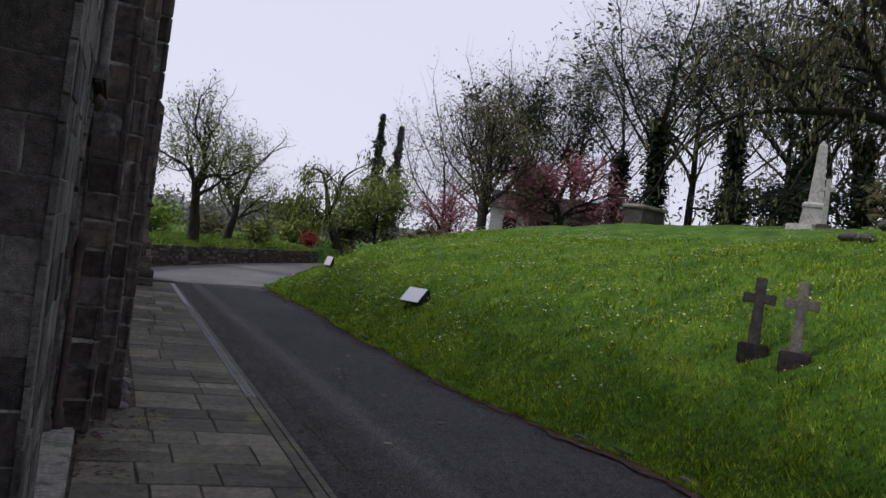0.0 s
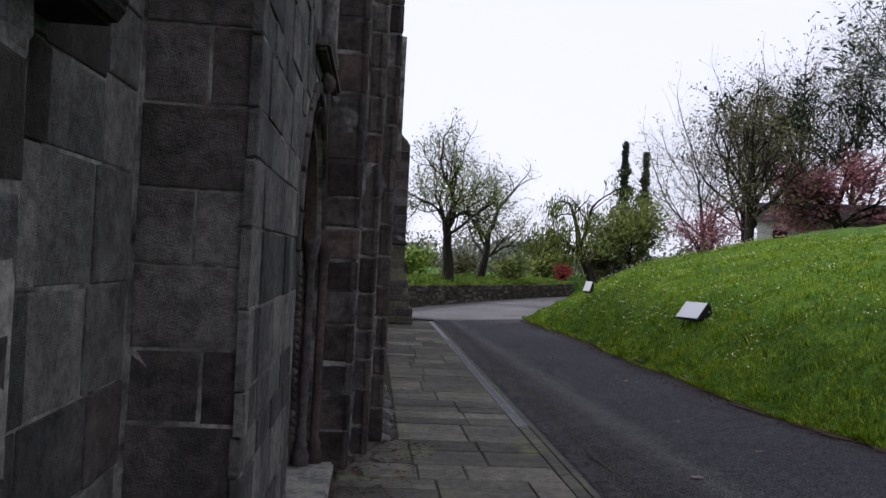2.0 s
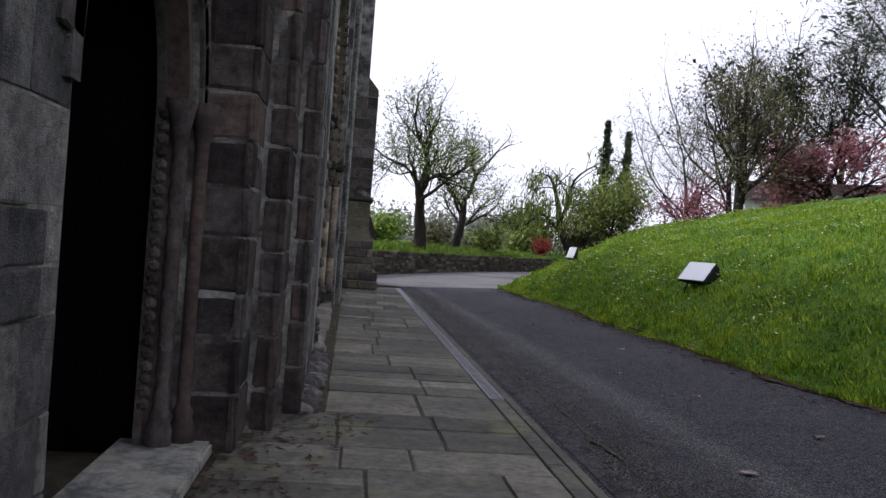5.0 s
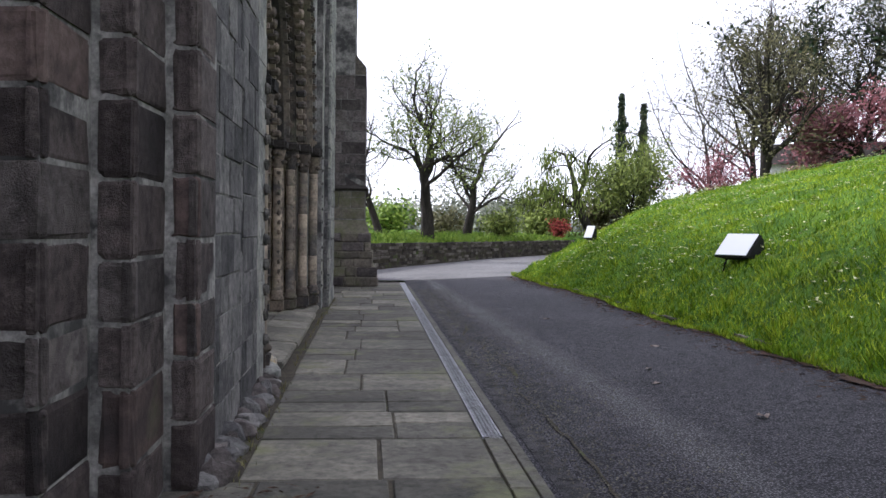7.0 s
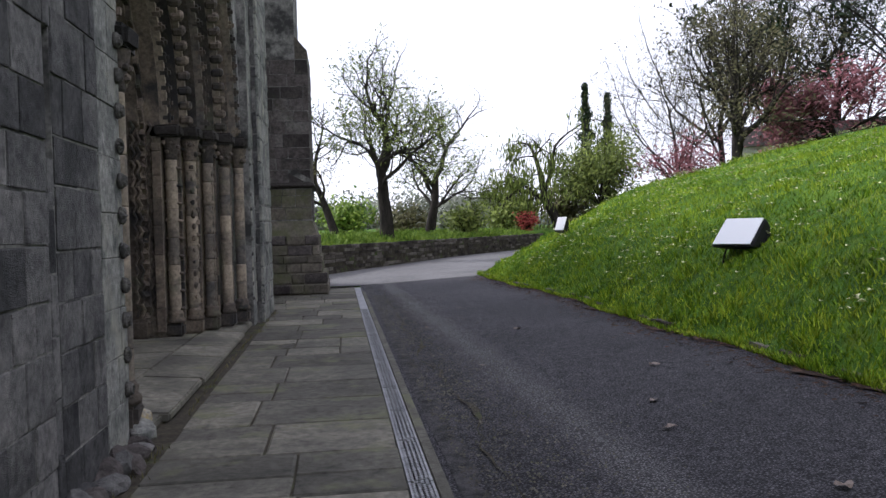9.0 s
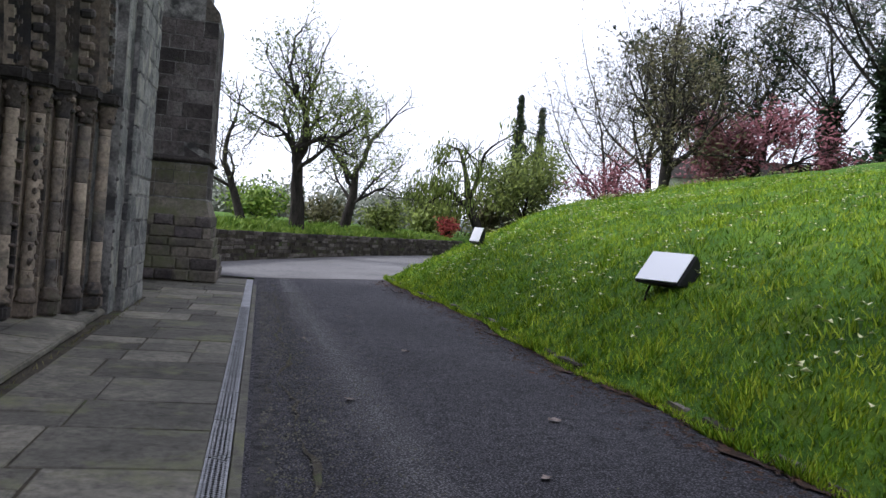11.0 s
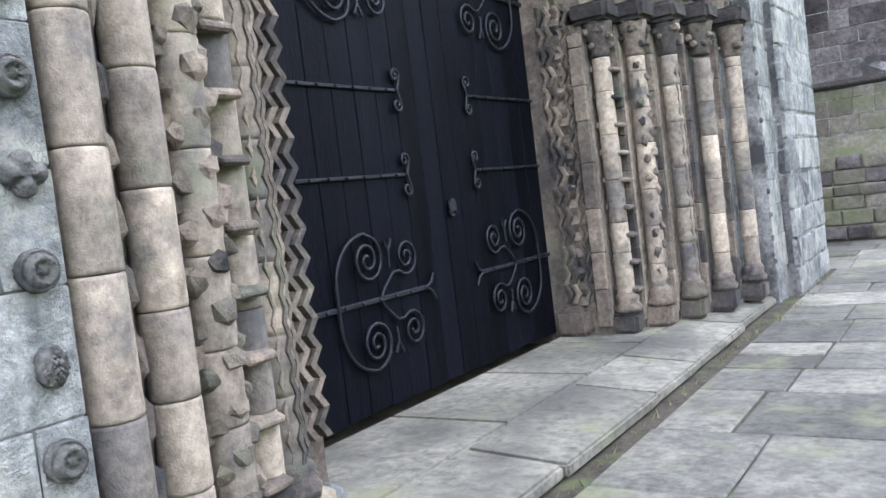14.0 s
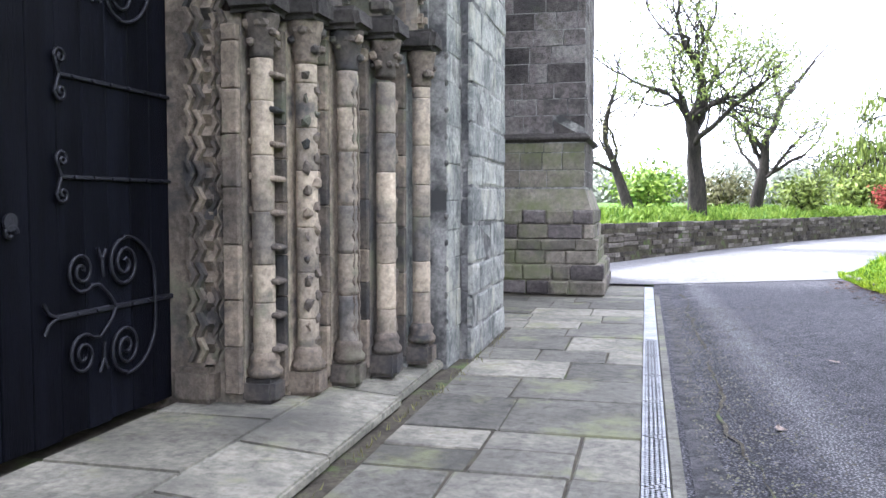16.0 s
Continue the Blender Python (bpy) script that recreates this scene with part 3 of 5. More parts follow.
# added black linings: they stand in for deep shade on the reveals
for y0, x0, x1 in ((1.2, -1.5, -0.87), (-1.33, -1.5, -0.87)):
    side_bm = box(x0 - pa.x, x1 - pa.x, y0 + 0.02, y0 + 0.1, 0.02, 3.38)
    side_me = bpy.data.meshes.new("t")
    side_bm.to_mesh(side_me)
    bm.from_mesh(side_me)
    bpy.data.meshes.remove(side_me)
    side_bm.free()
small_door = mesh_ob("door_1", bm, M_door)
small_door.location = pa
tagged(small_door, "black wooden door deep in a small arched doorway, with added black linings for the recess shade", "door", kind="structure")

# ---- great portal ----
portal = empty("portal", (0, 18.2, 0.12), "great round-arched portal of carved sandstone orders with shafts and capitals", "portal", kind="structure")
PC = portal.location
for side, col in ((-1, 1), (1, 2)):
    prev = None
    for i, o in enumerate(ORDERS):
        x, y = o[0] if side > 0 else o[3], o[col]
        out = 14.5 if side < 0 else 22.3
        inner = ORDERS[i + 1][col] if i < 4 else (DOOR_L if side < 0 else DOOR_R)
        ya, yb = sorted((out, y - side * 0.09))
        bm = box(-1.6 - PC.x, x - 0.11 - PC.x, ya - PC.y, yb - PC.y, -0.2, SPRING - 0.1 - PC.z)
        part("jamb", bm, M_shaft if i else M_grey, portal)
    ya, yb = sorted((out, DOOR_L if side < 0 else DOOR_R))
    xj = -1.06 if side > 0 else -0.78
    part("jamb", box(-1.6, xj, ya - PC.y, yb - PC.y, -0.2, SPRING - 0.1 - PC.z), M_carved, portal, "inner jamb cut with zigzag")


def zig_strip(parent, x, y, side, z0, z1, w=0.11, depth=0.075, step=0.145):
    """A vertical strip of zigzag moulding on an inner jamb."""
    k = int((z1 - z0) / step)
    for j in range(k):
        bm = bmesh.new()
        z = z0 + j * step
        pr = [(0, 0), (w * 0.5, step * 0.5), (0, step), (0.042, step), (w * 0.5 + 0.042, step * 0.5), (0.042, 0)]
        a = [bm.verts.new((x + depth - PC.x, y + side * p - PC.y, z + q - PC.z)) for p, q in pr]
        b = [bm.verts.new((x - PC.x, y + side * p - PC.y, z + q - PC.z)) for p, q in pr]
        for q in ((0, 1, 4, 5), (1, 2, 3, 4)):
            bm.faces.new([a[i] for i in q])
        for i in range(6):
            bm.faces.new((a[i], b[i], b[(i + 1) % 6], a[(i + 1) % 6]))
        bmesh.ops.recalc_face_normals(bm, faces=bm.faces[:])
        part("zigzag", bm, M_carved, parent)


def capital(parent, x, y, z, w, seed):
    r = random.Random(seed)
    cap = part("capital", lathe([(w * 0.55, z - 0.3 - PC.z), (w * 0.66, z - 0.28 - PC.z), (w * 0.6, z - 0.25 - PC.z), (w * 0.75, z - 0.15 - PC.z), (w * 0.95, z - 0.03 - PC.z), (w * 0.95, z - PC.z)], 10, x - PC.x, y - PC.y), M_carved, parent, "worn carved capital")
    for k in range(14):
        a = 2 * math.pi * k / 14
        rr = w * r.uniform(0.62, 0.9)
        bm = bmesh.new()
        bmesh.ops.create_icosphere(bm, subdivisions=1, radius=r.uniform(0.025, 0.045))
        bmesh.ops.translate(bm, verts=bm.verts, vec=(x - PC.x + rr * math.cos(a), y - PC.y + rr * math.sin(a), z - PC.z - r.choice((0.07, 0.13, 0.2))))
        part("leaf_boss", bm, M_carved, cap)
    return cap


def abacus(parent, x, y, z, w):
    bm = box(x - w - PC.x, x + w - PC.x, y - w - PC.y, y + w - PC.y, z - PC.z, z + 0.17 - PC.z, 0.035, 3)
    for v in bm.verts:
        v.co += Vector((1, 1, 1)) * 0.02 * noise.noise(v.co * 14)
    return part("abacus", bm, M_dark, parent, "blackened moulded abacus")


def shaft(parent, x, y, kind, z0, z1, seed, lean=1):
    """One nook shaft of the portal in drums: kind names its carving."""
    r = random.Random(seed)
    w = 0.08
    base = part("base", box(x - 0.15 - PC.x, x + 0.115 - PC.x, y - 0.115 - PC.y, y + 0.115 - PC.y, 0.0, 0.2 + r.uniform(-0.02, 0.02), 0.035, 2), M_carved, parent, "chipped square base")
    part("base_roll", lathe([(0.12, 0.19), (0.13, 0.23), (0.1, 0.27), (0.11, 0.31), (w, 0.36)], 14, x - PC.x, y - PC.y), M_carved, base)
    z = z0
    while z < z1 - 0.05:
        h = min(r.uniform(0.24, 0.42), z1 - z)
        a, b = z - PC.z, z + h - PC.z
        if kind == "wavy":
            pr = [(w * (1 + 0.06 * math.sin(k * 1.6)), a + (b - a) * k / 8) for k in range(9)]
        else:
            pr = [(w * 0.97, a + 0.002), (w, a + 0.014), (w, b - 0.014), (w * 0.97, b - 0.002)]
        part("drum", lathe(pr, 14, x - PC.x, y - PC.y), M_shaft, parent)
        z += h
    if kind in ("beak", "foliate", "bead"):
        step = {"beak": 0.24, "foliate": 0.055, "bead": 0.16}[kind]
        k = 0
        z = z0 + 0.1
        while z < z1 - 0.08:
            bm = bmesh.new()
            if kind == "beak":
                bmesh.ops.create_cube(bm, size=1)
                for v in bm.verts:
                    t = v.co.x + 0.5
                    v.co = Vector((x - PC.x + 0.02 + v.co.x * 0.22, y - PC.y + lean * 0.045 + v.co.y * (0.2 - 0.05 * t), z - PC.z + v.co.z * (0.06 - 0.025 * t) - 0.025 * t))
                bmesh.ops.bevel(bm, geom=bm.edges[:], offset=0.012, segments=1, affect="EDGES")
            else:
                bmesh.ops.create_icosphere(bm, subdivisions=1, radius=r.uniform(0.045, 0.07) if kind == "foliate" else 0.035)
                ang = (k * 2.1) if kind == "foliate" else r.uniform(-0.4, 0.4)
                for v in bm.verts:
                    v.co = Vector((x - PC.x + v.co.x * 0.5 + w * 0.92 * abs(math.cos(ang)), y - PC.y + v.co.y * 0.9 + w * 0.85 * math.sin(ang), z - PC.z + v.co.z * 0.8))
                    v.co += Vector((r.uniform(-1, 1), r.uniform(-1, 1), r.uniform(-1, 1))) * 0.012
            part({"beak": "beak_head", "foliate": "leaf_boss", "bead": "bead"}[kind], bm, M_carved, parent)
            z += step
            k += 1


def strip(parent, x, y, z0, z1, w, d, seed):
    """A plain upright strip of small ashlars between two shafts."""
    r = random.Random(seed)
    z = z0
    while z < z1 - 0.05:
        h = min(r.uniform(0.24, 0.4), z1 - z)
        part("ashlar", box(x - d - PC.x, x - PC.x, y - w / 2 - PC.y, y + w / 2 - PC.y, z + 0.003 - PC.z, z + h - 0.003 - PC.z, 0.008), M_carved, parent)
        z += h


def side_carving(parent, x, y, side, kind, z0, z1, seed):
    """The carved edge that runs up beside a shaft."""
    r = random.Random(seed)
    yy = y + side * 0.17
    if kind in ("beak", "foliate", "plainroll"):
        rad = 0.035 if kind != "plainroll" else 0.05
        part("colonnette", lathe([(rad, z0 - PC.z), (rad, z1 - PC.z)], 8, x - 0.02 - PC.x, yy - PC.y), M_shaft, parent)
    step = {"beak": 0.24, "foliate": 0.26, "plainroll": 9, "flower": 0.2, "bead": 0.3}[kind]
    z = z0 + 0.1
    while z < z1 - 0.05:
        bm = bmesh.new()
        if kind in ("beak", "foliate"):
            bmesh.ops.create_cube(bm, size=1)
            for v in bm.verts:
                v.co = Vector((x - 0.01 - PC.x + v.co.x * 0.07, (y + yy) / 2 + side * 0.03 - PC.y + v.co.y * 0.2, z - PC.z + v.co.z * 0.075 + r.uniform(-1, 1) * 0.01))
        else:
            bmesh.ops.create_icosphere(bm, subdivisions=1, radius=0.055 if kind == "flower" else 0.032)
            for v in bm.verts:
                v.co = Vector((x - PC.x + 0.005 + v.co.x, yy - side * 0.02 - PC.y + v.co.y, z - PC.z + v.co.z * (1.8 if kind == "flower" else 1)))
                v.co += Vector((r.uniform(-1, 1), r.uniform(-1, 1), r.uniform(-1, 1))) * 0.01
        part({"beak": "rung", "foliate": "rung", "flower": "flower_boss", "bead": "bead"}.get(kind, "bead"), bm, M_carved, parent)
        z += step


def zig_column(parent, x, y, z0, z1):
    """Fine upright zigzag ridges on the front of a shaft."""
    for off in (-0.048, -0.005, 0.038):
        n = int((z1 - z0) / 0.06)
        V, F = [], []
        pts = [Vector((x + 0.084 - abs(off) * 0.5 - PC.x, y + off + 0.02 * (k % 2) - PC.y, z0 + k * 0.06 - PC.z)) for k in range(n)]
        tube(V, F, pts, [0.014] * n, 4)
        raw_ob("zigzag_ridge", V, F, M_carved, parent)


for side, col in ((-1, 1), (1, 2)):
    kinds = ["plain", "plain", "foliate", "beak", "wavy"] if side < 0 else ["plain", "plain", "wavy", "foliate", "beak"]
    for i, (xr, yl, yr, xl) in enumerate(ORDERS):
        o = (xr if side > 0 else xl, yl, yr)
        shaft(portal, o[0], o[col], kinds[i], 0.42, SPRING - 0.42, 31 + i + 10 * col, side)
        side_carving(portal, o[0], o[col], side, {"beak": "beak", "foliate": "foliate", "wavy": "plainroll", "plain": "flower" if i else "bead"}[kinds[i]], 0.42, SPRING - 0.42, 91 + i + 10 * col)
        if kinds[i] == "wavy":
            zig_column(portal, o[0], o[col], 0.45, SPRING - 0.42)
        inner_y = o[col] - side * 0.15
        strip(portal, o[0] - 0.1, inner_y, 0.2, SPRING - 0.2, 0.06, 0.12, 131 + i + 10 * col)
        capital(portal, o[0], o[col], SPRING - 0.12, 0.14, 70 + i + 10 * col)
        abacus(portal, o[0] - 0.02, o[col], SPRING - 0.12, 0.175)
    y = DOOR_L if side < 0 else DOOR_R
    for k in range(3):
        zig_strip(portal, -1.06 if side > 0 else -0.78, y + side * (0.0 + k * 0.085), side, 0.4, SPRING + 0.1)
# deep chevrons cut on the reveal facing the doors' far side
for x0, yf in ((-1.17, 0), (-1.1, 0), (-1.03, 0.07), (-0.96, 0.07)):
    for j in range(15):
        bm = bmesh.new()
        z = 0.42 + j * 0.175
        pr = [(0, 0), (0.045, 0.0875), (0, 0.175), (0.03, 0.175), (0.075, 0.0875), (0.03, 0)]
        a = [bm.verts.new((x0 + p - PC.x, DOOR_R + yf - 0.045 - PC.y, z + q - PC.z)) for p, q in pr]
        b = [bm.verts.new((x0 + p - PC.x, DOOR_R + yf - PC.y, z + q - PC.z)) for p, q in pr]
        bm.faces.new([a[i] for i in (0, 1, 4, 5)]), bm.faces.new([a[i] for i in (1, 2, 3, 4)])
        for i in range(6):
            bm.faces.new((a[i], b[i], b[(i + 1) % 6], a[(i + 1) % 6]))
        bmesh.ops.recalc_face_normals(bm, faces=bm.faces[:])
        part("chevron", bm, M_carved, portal)
for side, y in ((-1, DOOR_L), (1, DOOR_R)):
    part("base", box(-1.3 - PC.x, -0.98 - PC.x, *sorted((y - side * 0.06 - PC.y, y + side * 0.3 - PC.y)), 0.0, 0.26, 0.04, 2), M_carved, portal, "chipped square base")
# arch orders above the springing
for i, o in enumerate(ORDERS):
    yc, rad = (o[1] + o[2]) / 2, (o[2] - o[1]) / 2
    ring_part("arch_order", -1.5, o[0] - 0.12, yc, rad - 0.06, rad + 0.75, SPRING + 0.05, M_carved, portal, "carved arch order", at=PC, jamb=SPRING + 0.04)
    n = int(math.pi * rad / 0.2)
    for k in range(n):
        a = math.pi * (k + 0.5) / n
        if 0.9 < a < math.pi - 0.9:
            continue
        bm = box(-0.1, 0.07, -0.06, 0.06, -0.085, 0.085, 0.03, 1) if i % 2 else box(-0.09, 0.075, -0.062, 0.062, -0.055, 0.055, 0.035, 2)
        bmesh.ops.transform(bm, matrix=Matrix.Translation((o[0] - 0.02 - PC.x, yc - rad * math.cos(a) - PC.y, SPRING + 0.05 + rad * math.sin(a) - PC.z)) @ Matrix.Rotation(-(a - math.pi / 2), 4, "X"), verts=bm.verts)
        part("carved_voussoir", bm, M_carved, portal)
    ring_part("arch_roll", o[0] - 0.13, o[0] - 0.02, yc, rad - 0.05, rad + 0.045, SPRING + 0.05, M_shaft, portal, "roll moulding of an arch order", at=PC, jamb=SPRING + 0.04)
for row in range(3):
    rad, n = (DOOR_R - DOOR_L) / 2 + 0.06 + row * 0.085, 40
    for k in list(range(12)) + list(range(28, 40)):
        a = math.pi * (k + 0.5) / n
        bm = box(-0.03, 0.04, -0.03, 0.03, -0.1, 0.1, 0.008)
        bmesh.ops.transform(bm, matrix=Matrix.Translation((-1.04 - PC.x, (DOOR_L + DOOR_R) / 2 - rad * math.cos(a) - PC.y, SPRING + 0.1 + rad * math.sin(a) - PC.z)) @ Matrix.Rotation(-(a - math.pi / 2) + (0.6 if k % 2 else -0.6) + math.pi / 2, 4, "X"), verts=bm.verts)
        part("zigzag", bm, M_carved, portal)
ring_part("arch_order", -1.5, -1.06, (DOOR_L + DOOR_R) / 2, (DOOR_R - DOOR_L) / 2, (DOOR_R - DOOR_L) / 2 + 0.5, SPRING + 0.1, M_carved, portal, "inner carved arch order", at=PC, jamb=SPRING - 0.1)

# great doors: two leaves of boards with iron straps
DZ = 0.13


def scroll(points, radius, name, parent, label=""):
    """Round iron bar along a line of (y, z) on the door's face."""
    cu = bpy.data.curves.new(name, "CURVE")
    cu.dimensions, cu.bevel_depth, cu.bevel_resolution = "3D", radius, 2
    s = cu.splines.new("POLY")
    s.points.add(len(points) - 1)
    for p, (y, z) in zip(s.points, points):
        p.co = (0.025, y, z, 1)
    cu.materials.append(M_iron)
    tmp = bpy.data.objects.new(name, cu)
    scene.collection.objects.link(tmp)
    me = bpy.data.meshes.new_from_object(tmp.evaluated_get(bpy.context.evaluated_depsgraph_get()))
    bpy.data.objects.remove(tmp)
    ob = new(name, me)
    ob.parent = parent
    if label:
        ob["label"] = label
    return ob


def spiral(cy, cz, r0, turns, start, hand, n=40):
    return [(cy + r0 * (1 - 0.88 * k / n) * math.cos(start + hand * 2 * math.pi * turns * k / n), cz + r0 * (1 - 0.88 * k / n) * math.sin(start + hand * 2 * math.pi * turns * k / n)) for k in range(n + 1)]


def leaf(name, hinge, meet, sgn, label):
    """One door leaf; sgn points from its hinge to the meeting line."""
    e = empty(name, (DOOR_X, hinge, DZ), label, "door", kind="structure")
    wide = abs(meet - hinge)
    nb = 7
    for k in range(nb):
        ya, yb = sorted((sgn * (wide * k / nb + 0.0015), sgn * (wide * (k + 1) / nb - 0.0015)))
        part("board", box(-0.07, 0.0 + 0.002 * (k % 2), ya, yb, 0.03 + 0.02 * (k * 37 % 5) / 5, 4.85, 0.006), M_door, e)
    for z in (1.55, 2.13):
        ln = wide - 0.46
        part("strap", box(0.0, 0.022, *sorted((0.0, sgn * ln)), z - 0.012, z + 0.012, 0.005), M_iron, e, "straight iron strap hinge")
        for h in (-1, 1):
            scroll([(sgn * ln, z)] + [(sgn * (ln + 0.02), z + h * 0.05)] + spiral(sgn * (ln - 0.01), z + h * 0.1, 0.05, 1.3, 0 if sgn > 0 else math.pi, sgn * h), 0.011, "curl", e)
    for z in (0.75, 2.98):
        bar = part("strap", box(0.0, 0.025, *sorted((0.0, sgn * (wide - 0.38))), z - 0.017, z + 0.017, 0.006), M_iron, e, "broad iron strap hinge")
        for h in (-1, 1):
            a0 = math.pi if sgn > 0 else 0
            big = [(sgn * 0.23, z)] + [(sgn * (0.56 - 0.33 * math.cos(q)), z + h * (0.12 + 0.32 * math.sin(q))) for q in np.linspace(0, math.pi / 2, 10)]
            big += spiral(sgn * 0.56, z + h * 0.27, 0.16, 2.1, h * math.pi / 2, -h * sgn)
            scroll(big, 0.0125, "scroll", e, "wrought iron spiral scroll")
            sm = [(sgn * 0.66, z)] + [(sgn * (0.66 + 0.16 * q), z + h * 0.16 * q ** 0.7) for q in np.linspace(0, 1, 8)]
            sm += spiral(sgn * 0.98, z + h * 0.25, 0.13, 1.9, (-h * math.pi * 0.75) if sgn > 0 else (h * math.pi * 0.75 + math.pi), h * sgn)
            scroll(sm, 0.011, "scroll", e, "wrought iron spiral scroll")
            scroll([(sgn * 0.78, z + h * 0.2), (sgn * 0.79, z + h * 0.3), (sgn * 0.75, z + h * 0.37)], 0.011, "sprig", e)
            scroll([(sgn * 0.79, z + h * 0.3), (sgn * 0.83, z + h * 0.38)], 0.011, "sprig", e)
            scroll([(sgn * (wide - 0.4), z), (sgn * (wide - 0.33), z + h * 0.03), (sgn * (wide - 0.29), z + h * 0.09)], 0.011, "curl", e)
    for z in (0.75, 1.55, 2.13, 2.98):
        for k in range(6):
            y = sgn * (0.12 + k * (wide - 0.7) / 5)
            part("nail_head", lathe([(0.012, 0.0), (0.011, 0.009), (0.004, 0.013)], 8), M_iron, e).matrix_local = Matrix.Translation((0.024, y, z)) @ Matrix.Rotation(math.pi / 2, 4, "Y")
    return e


MEET = 18.38
left_leaf = leaf("door_2", 16.8, MEET - 0.004, 1, "black boarded oak door leaf with wrought iron scroll hinges")
part("board", box(-0.07, 0.0, -0.52, -0.003, 0.03, 4.85, 0.006), M_door, left_leaf)
right_leaf = leaf("door_3", DOOR_R, MEET + 0.004, -1, "black boarded oak door leaf with wrought iron scroll hinges")
bm = bmesh.new()
bmesh.ops.create_circle(bm, segments=12, radius=0.05, cap_ends=True)
bmesh.ops.transform(bm, matrix=Matrix.Translation((0.02, -(DOOR_R - MEET) + 0.06, 1.3)) @ Matrix.Rotation(math.pi / 2, 4, "Y"), verts=bm.verts)
ext = bmesh.ops.extrude_face_region(bm, geom=bm.faces[:])
bmesh.ops.translate(bm, verts=[g for g in ext["geom"] if isinstance(g, bmesh.types.BMVert)], vec=(0.015, 0, 0))
handle = part("handle_plate", bm, M_iron, right_leaf, "round iron handle plate")
scroll(spiral(-(DOOR_R - MEET) + 0.06, 1.24, 0.055, 1, 0, 1, 20)[:19], 0.012, "handle_ring", handle)

# portal floor: raised slabs with a worn front edge
platform = tagged(mesh_ob("floor", box(-1.7, 0.1, 14.9, 22.2, -0.05, 0.06), M_joint), "raised stone threshold before the great doors", "threshold", kind="structure")
for y0, y1, x0, x1 in [(15.3, 16.9, -0.42, 0.22), (16.9, 18.3, -0.42, 0.24), (18.3, 19.2, -0.42, 0.23), (19.2, 20.7, -0.42, 0.22), (20.7, 22.2, -0.42, 0.18), (15.9, 17.4, -1.3, -0.42), (17.4, 18.6, -1.3, -0.42), (18.6, 19.7, -1.3, -0.42), (19.7, 20.6, -1.3, -0.42), (14.7, 15.3, -0.6, 0.16)]:
    bm = box(x0 + 0.004, x1 - (0.054 if x1 > 0 else 0.004), y0 + 0.005, y1 - 0.005, 0.0, 0.122, 0.016, 2)
    for v in bm.verts:
        if v.co.x > 0 and v.co.z > 0.05:
            v.co.z -= 0.045 + 0.006 * noise.noise(v.co * 3)
            v.co.x += 0.012 * noise.noise((v.co.y * 2, 1, 3))
    mesh_ob("slab", bm, M_slab, platform)

# ---- trees ----
def grow(r, V, F, tips, at, way, length, rad, level, top, droop, wild, kids, sides=6):
    """One branch and its own branches. Tips gathers the places for leaves."""
    n = 5 if level == 0 else 4
    pts, p, d = [at.copy()], at.copy(), way.normalized()
    for k in range(n):
        d = (d + Vector((r.uniform(-1, 1), r.uniform(-1, 1), r.uniform(-0.6, 0.8))) * wild * (0.4 if level == 0 else 1) + Vector((0, 0, -droop * level * 0.12))).normalized()
        p = p + d * (length / n)
        pts.append(p.copy())
    end = 0.55 if level < top else 0.3
    tube(V, F, pts, [rad * (1 - (1 - end) * k / n) for k in range(n + 1)], max(3, sides - level))
    if level >= top - 1:
        tips.extend((q, d) for q in pts[1:])
    if level == top:
        return
    for k in range(kids[level]):
        t = 1.0 if k == 0 else r.uniform(0.35 if level else 0.45, 1.0)
        i = min(n - 1, int(t * n))
        q = pts[i].lerp(pts[i + 1], t * n - i)
        spin = k * 2.4 + r.uniform(-0.6, 0.6)
        side = d.orthogonal().normalized()
        side.rotate(Matrix.Rotation(spin, 3, d))
        tilt = 0.25 if k == 0 else r.uniform(0.55, 1.05)
        nd = d * math.cos(tilt) + side * math.sin(tilt) + Vector((0, 0, 0.12))
        grow(r, V, F, tips, q, nd, length * r.uniform(0.55, 0.8), rad * (end + 0.08) * (0.85 if k == 0 else r.uniform(0.42, 0.66)), level + 1, top, droop, wild, kids, sides)


def leaves(r, tips, count, size, hang=0.0, spreadr=0.25):
    V, F = [], []
    if len(tips) > 800:
        tips = [tip for tip in tips if noise.noise(tip[0] * 0.6) > -0.06] or tips
    for _ in range(count):
        p, d = tips[r.randrange(len(tips))]
        q = p + Vector((r.gauss(0, 1), r.gauss(0, 1), r.gauss(0, 1))) * spreadr - Vector((0, 0, r.uniform(0, hang)))
        a = Vector((r.uniform(-1, 1), r.uniform(-1, 1), r.uniform(-1, 1))).normalized()
        b = a.orthogonal().normalized()
        s = size * r.uniform(0.6, 1.4)
        if hang:
            a, s = Vector((r.uniform(-0.2, 0.2), r.uniform(-0.2, 0.2), -1)), s
        k = len(V)
        V += [q - a * s, q + b * s * 0.4, q + a * s, q - b * s * 0.4]
        F.append((k, k + 1, k + 2, k + 3))
    return V, F


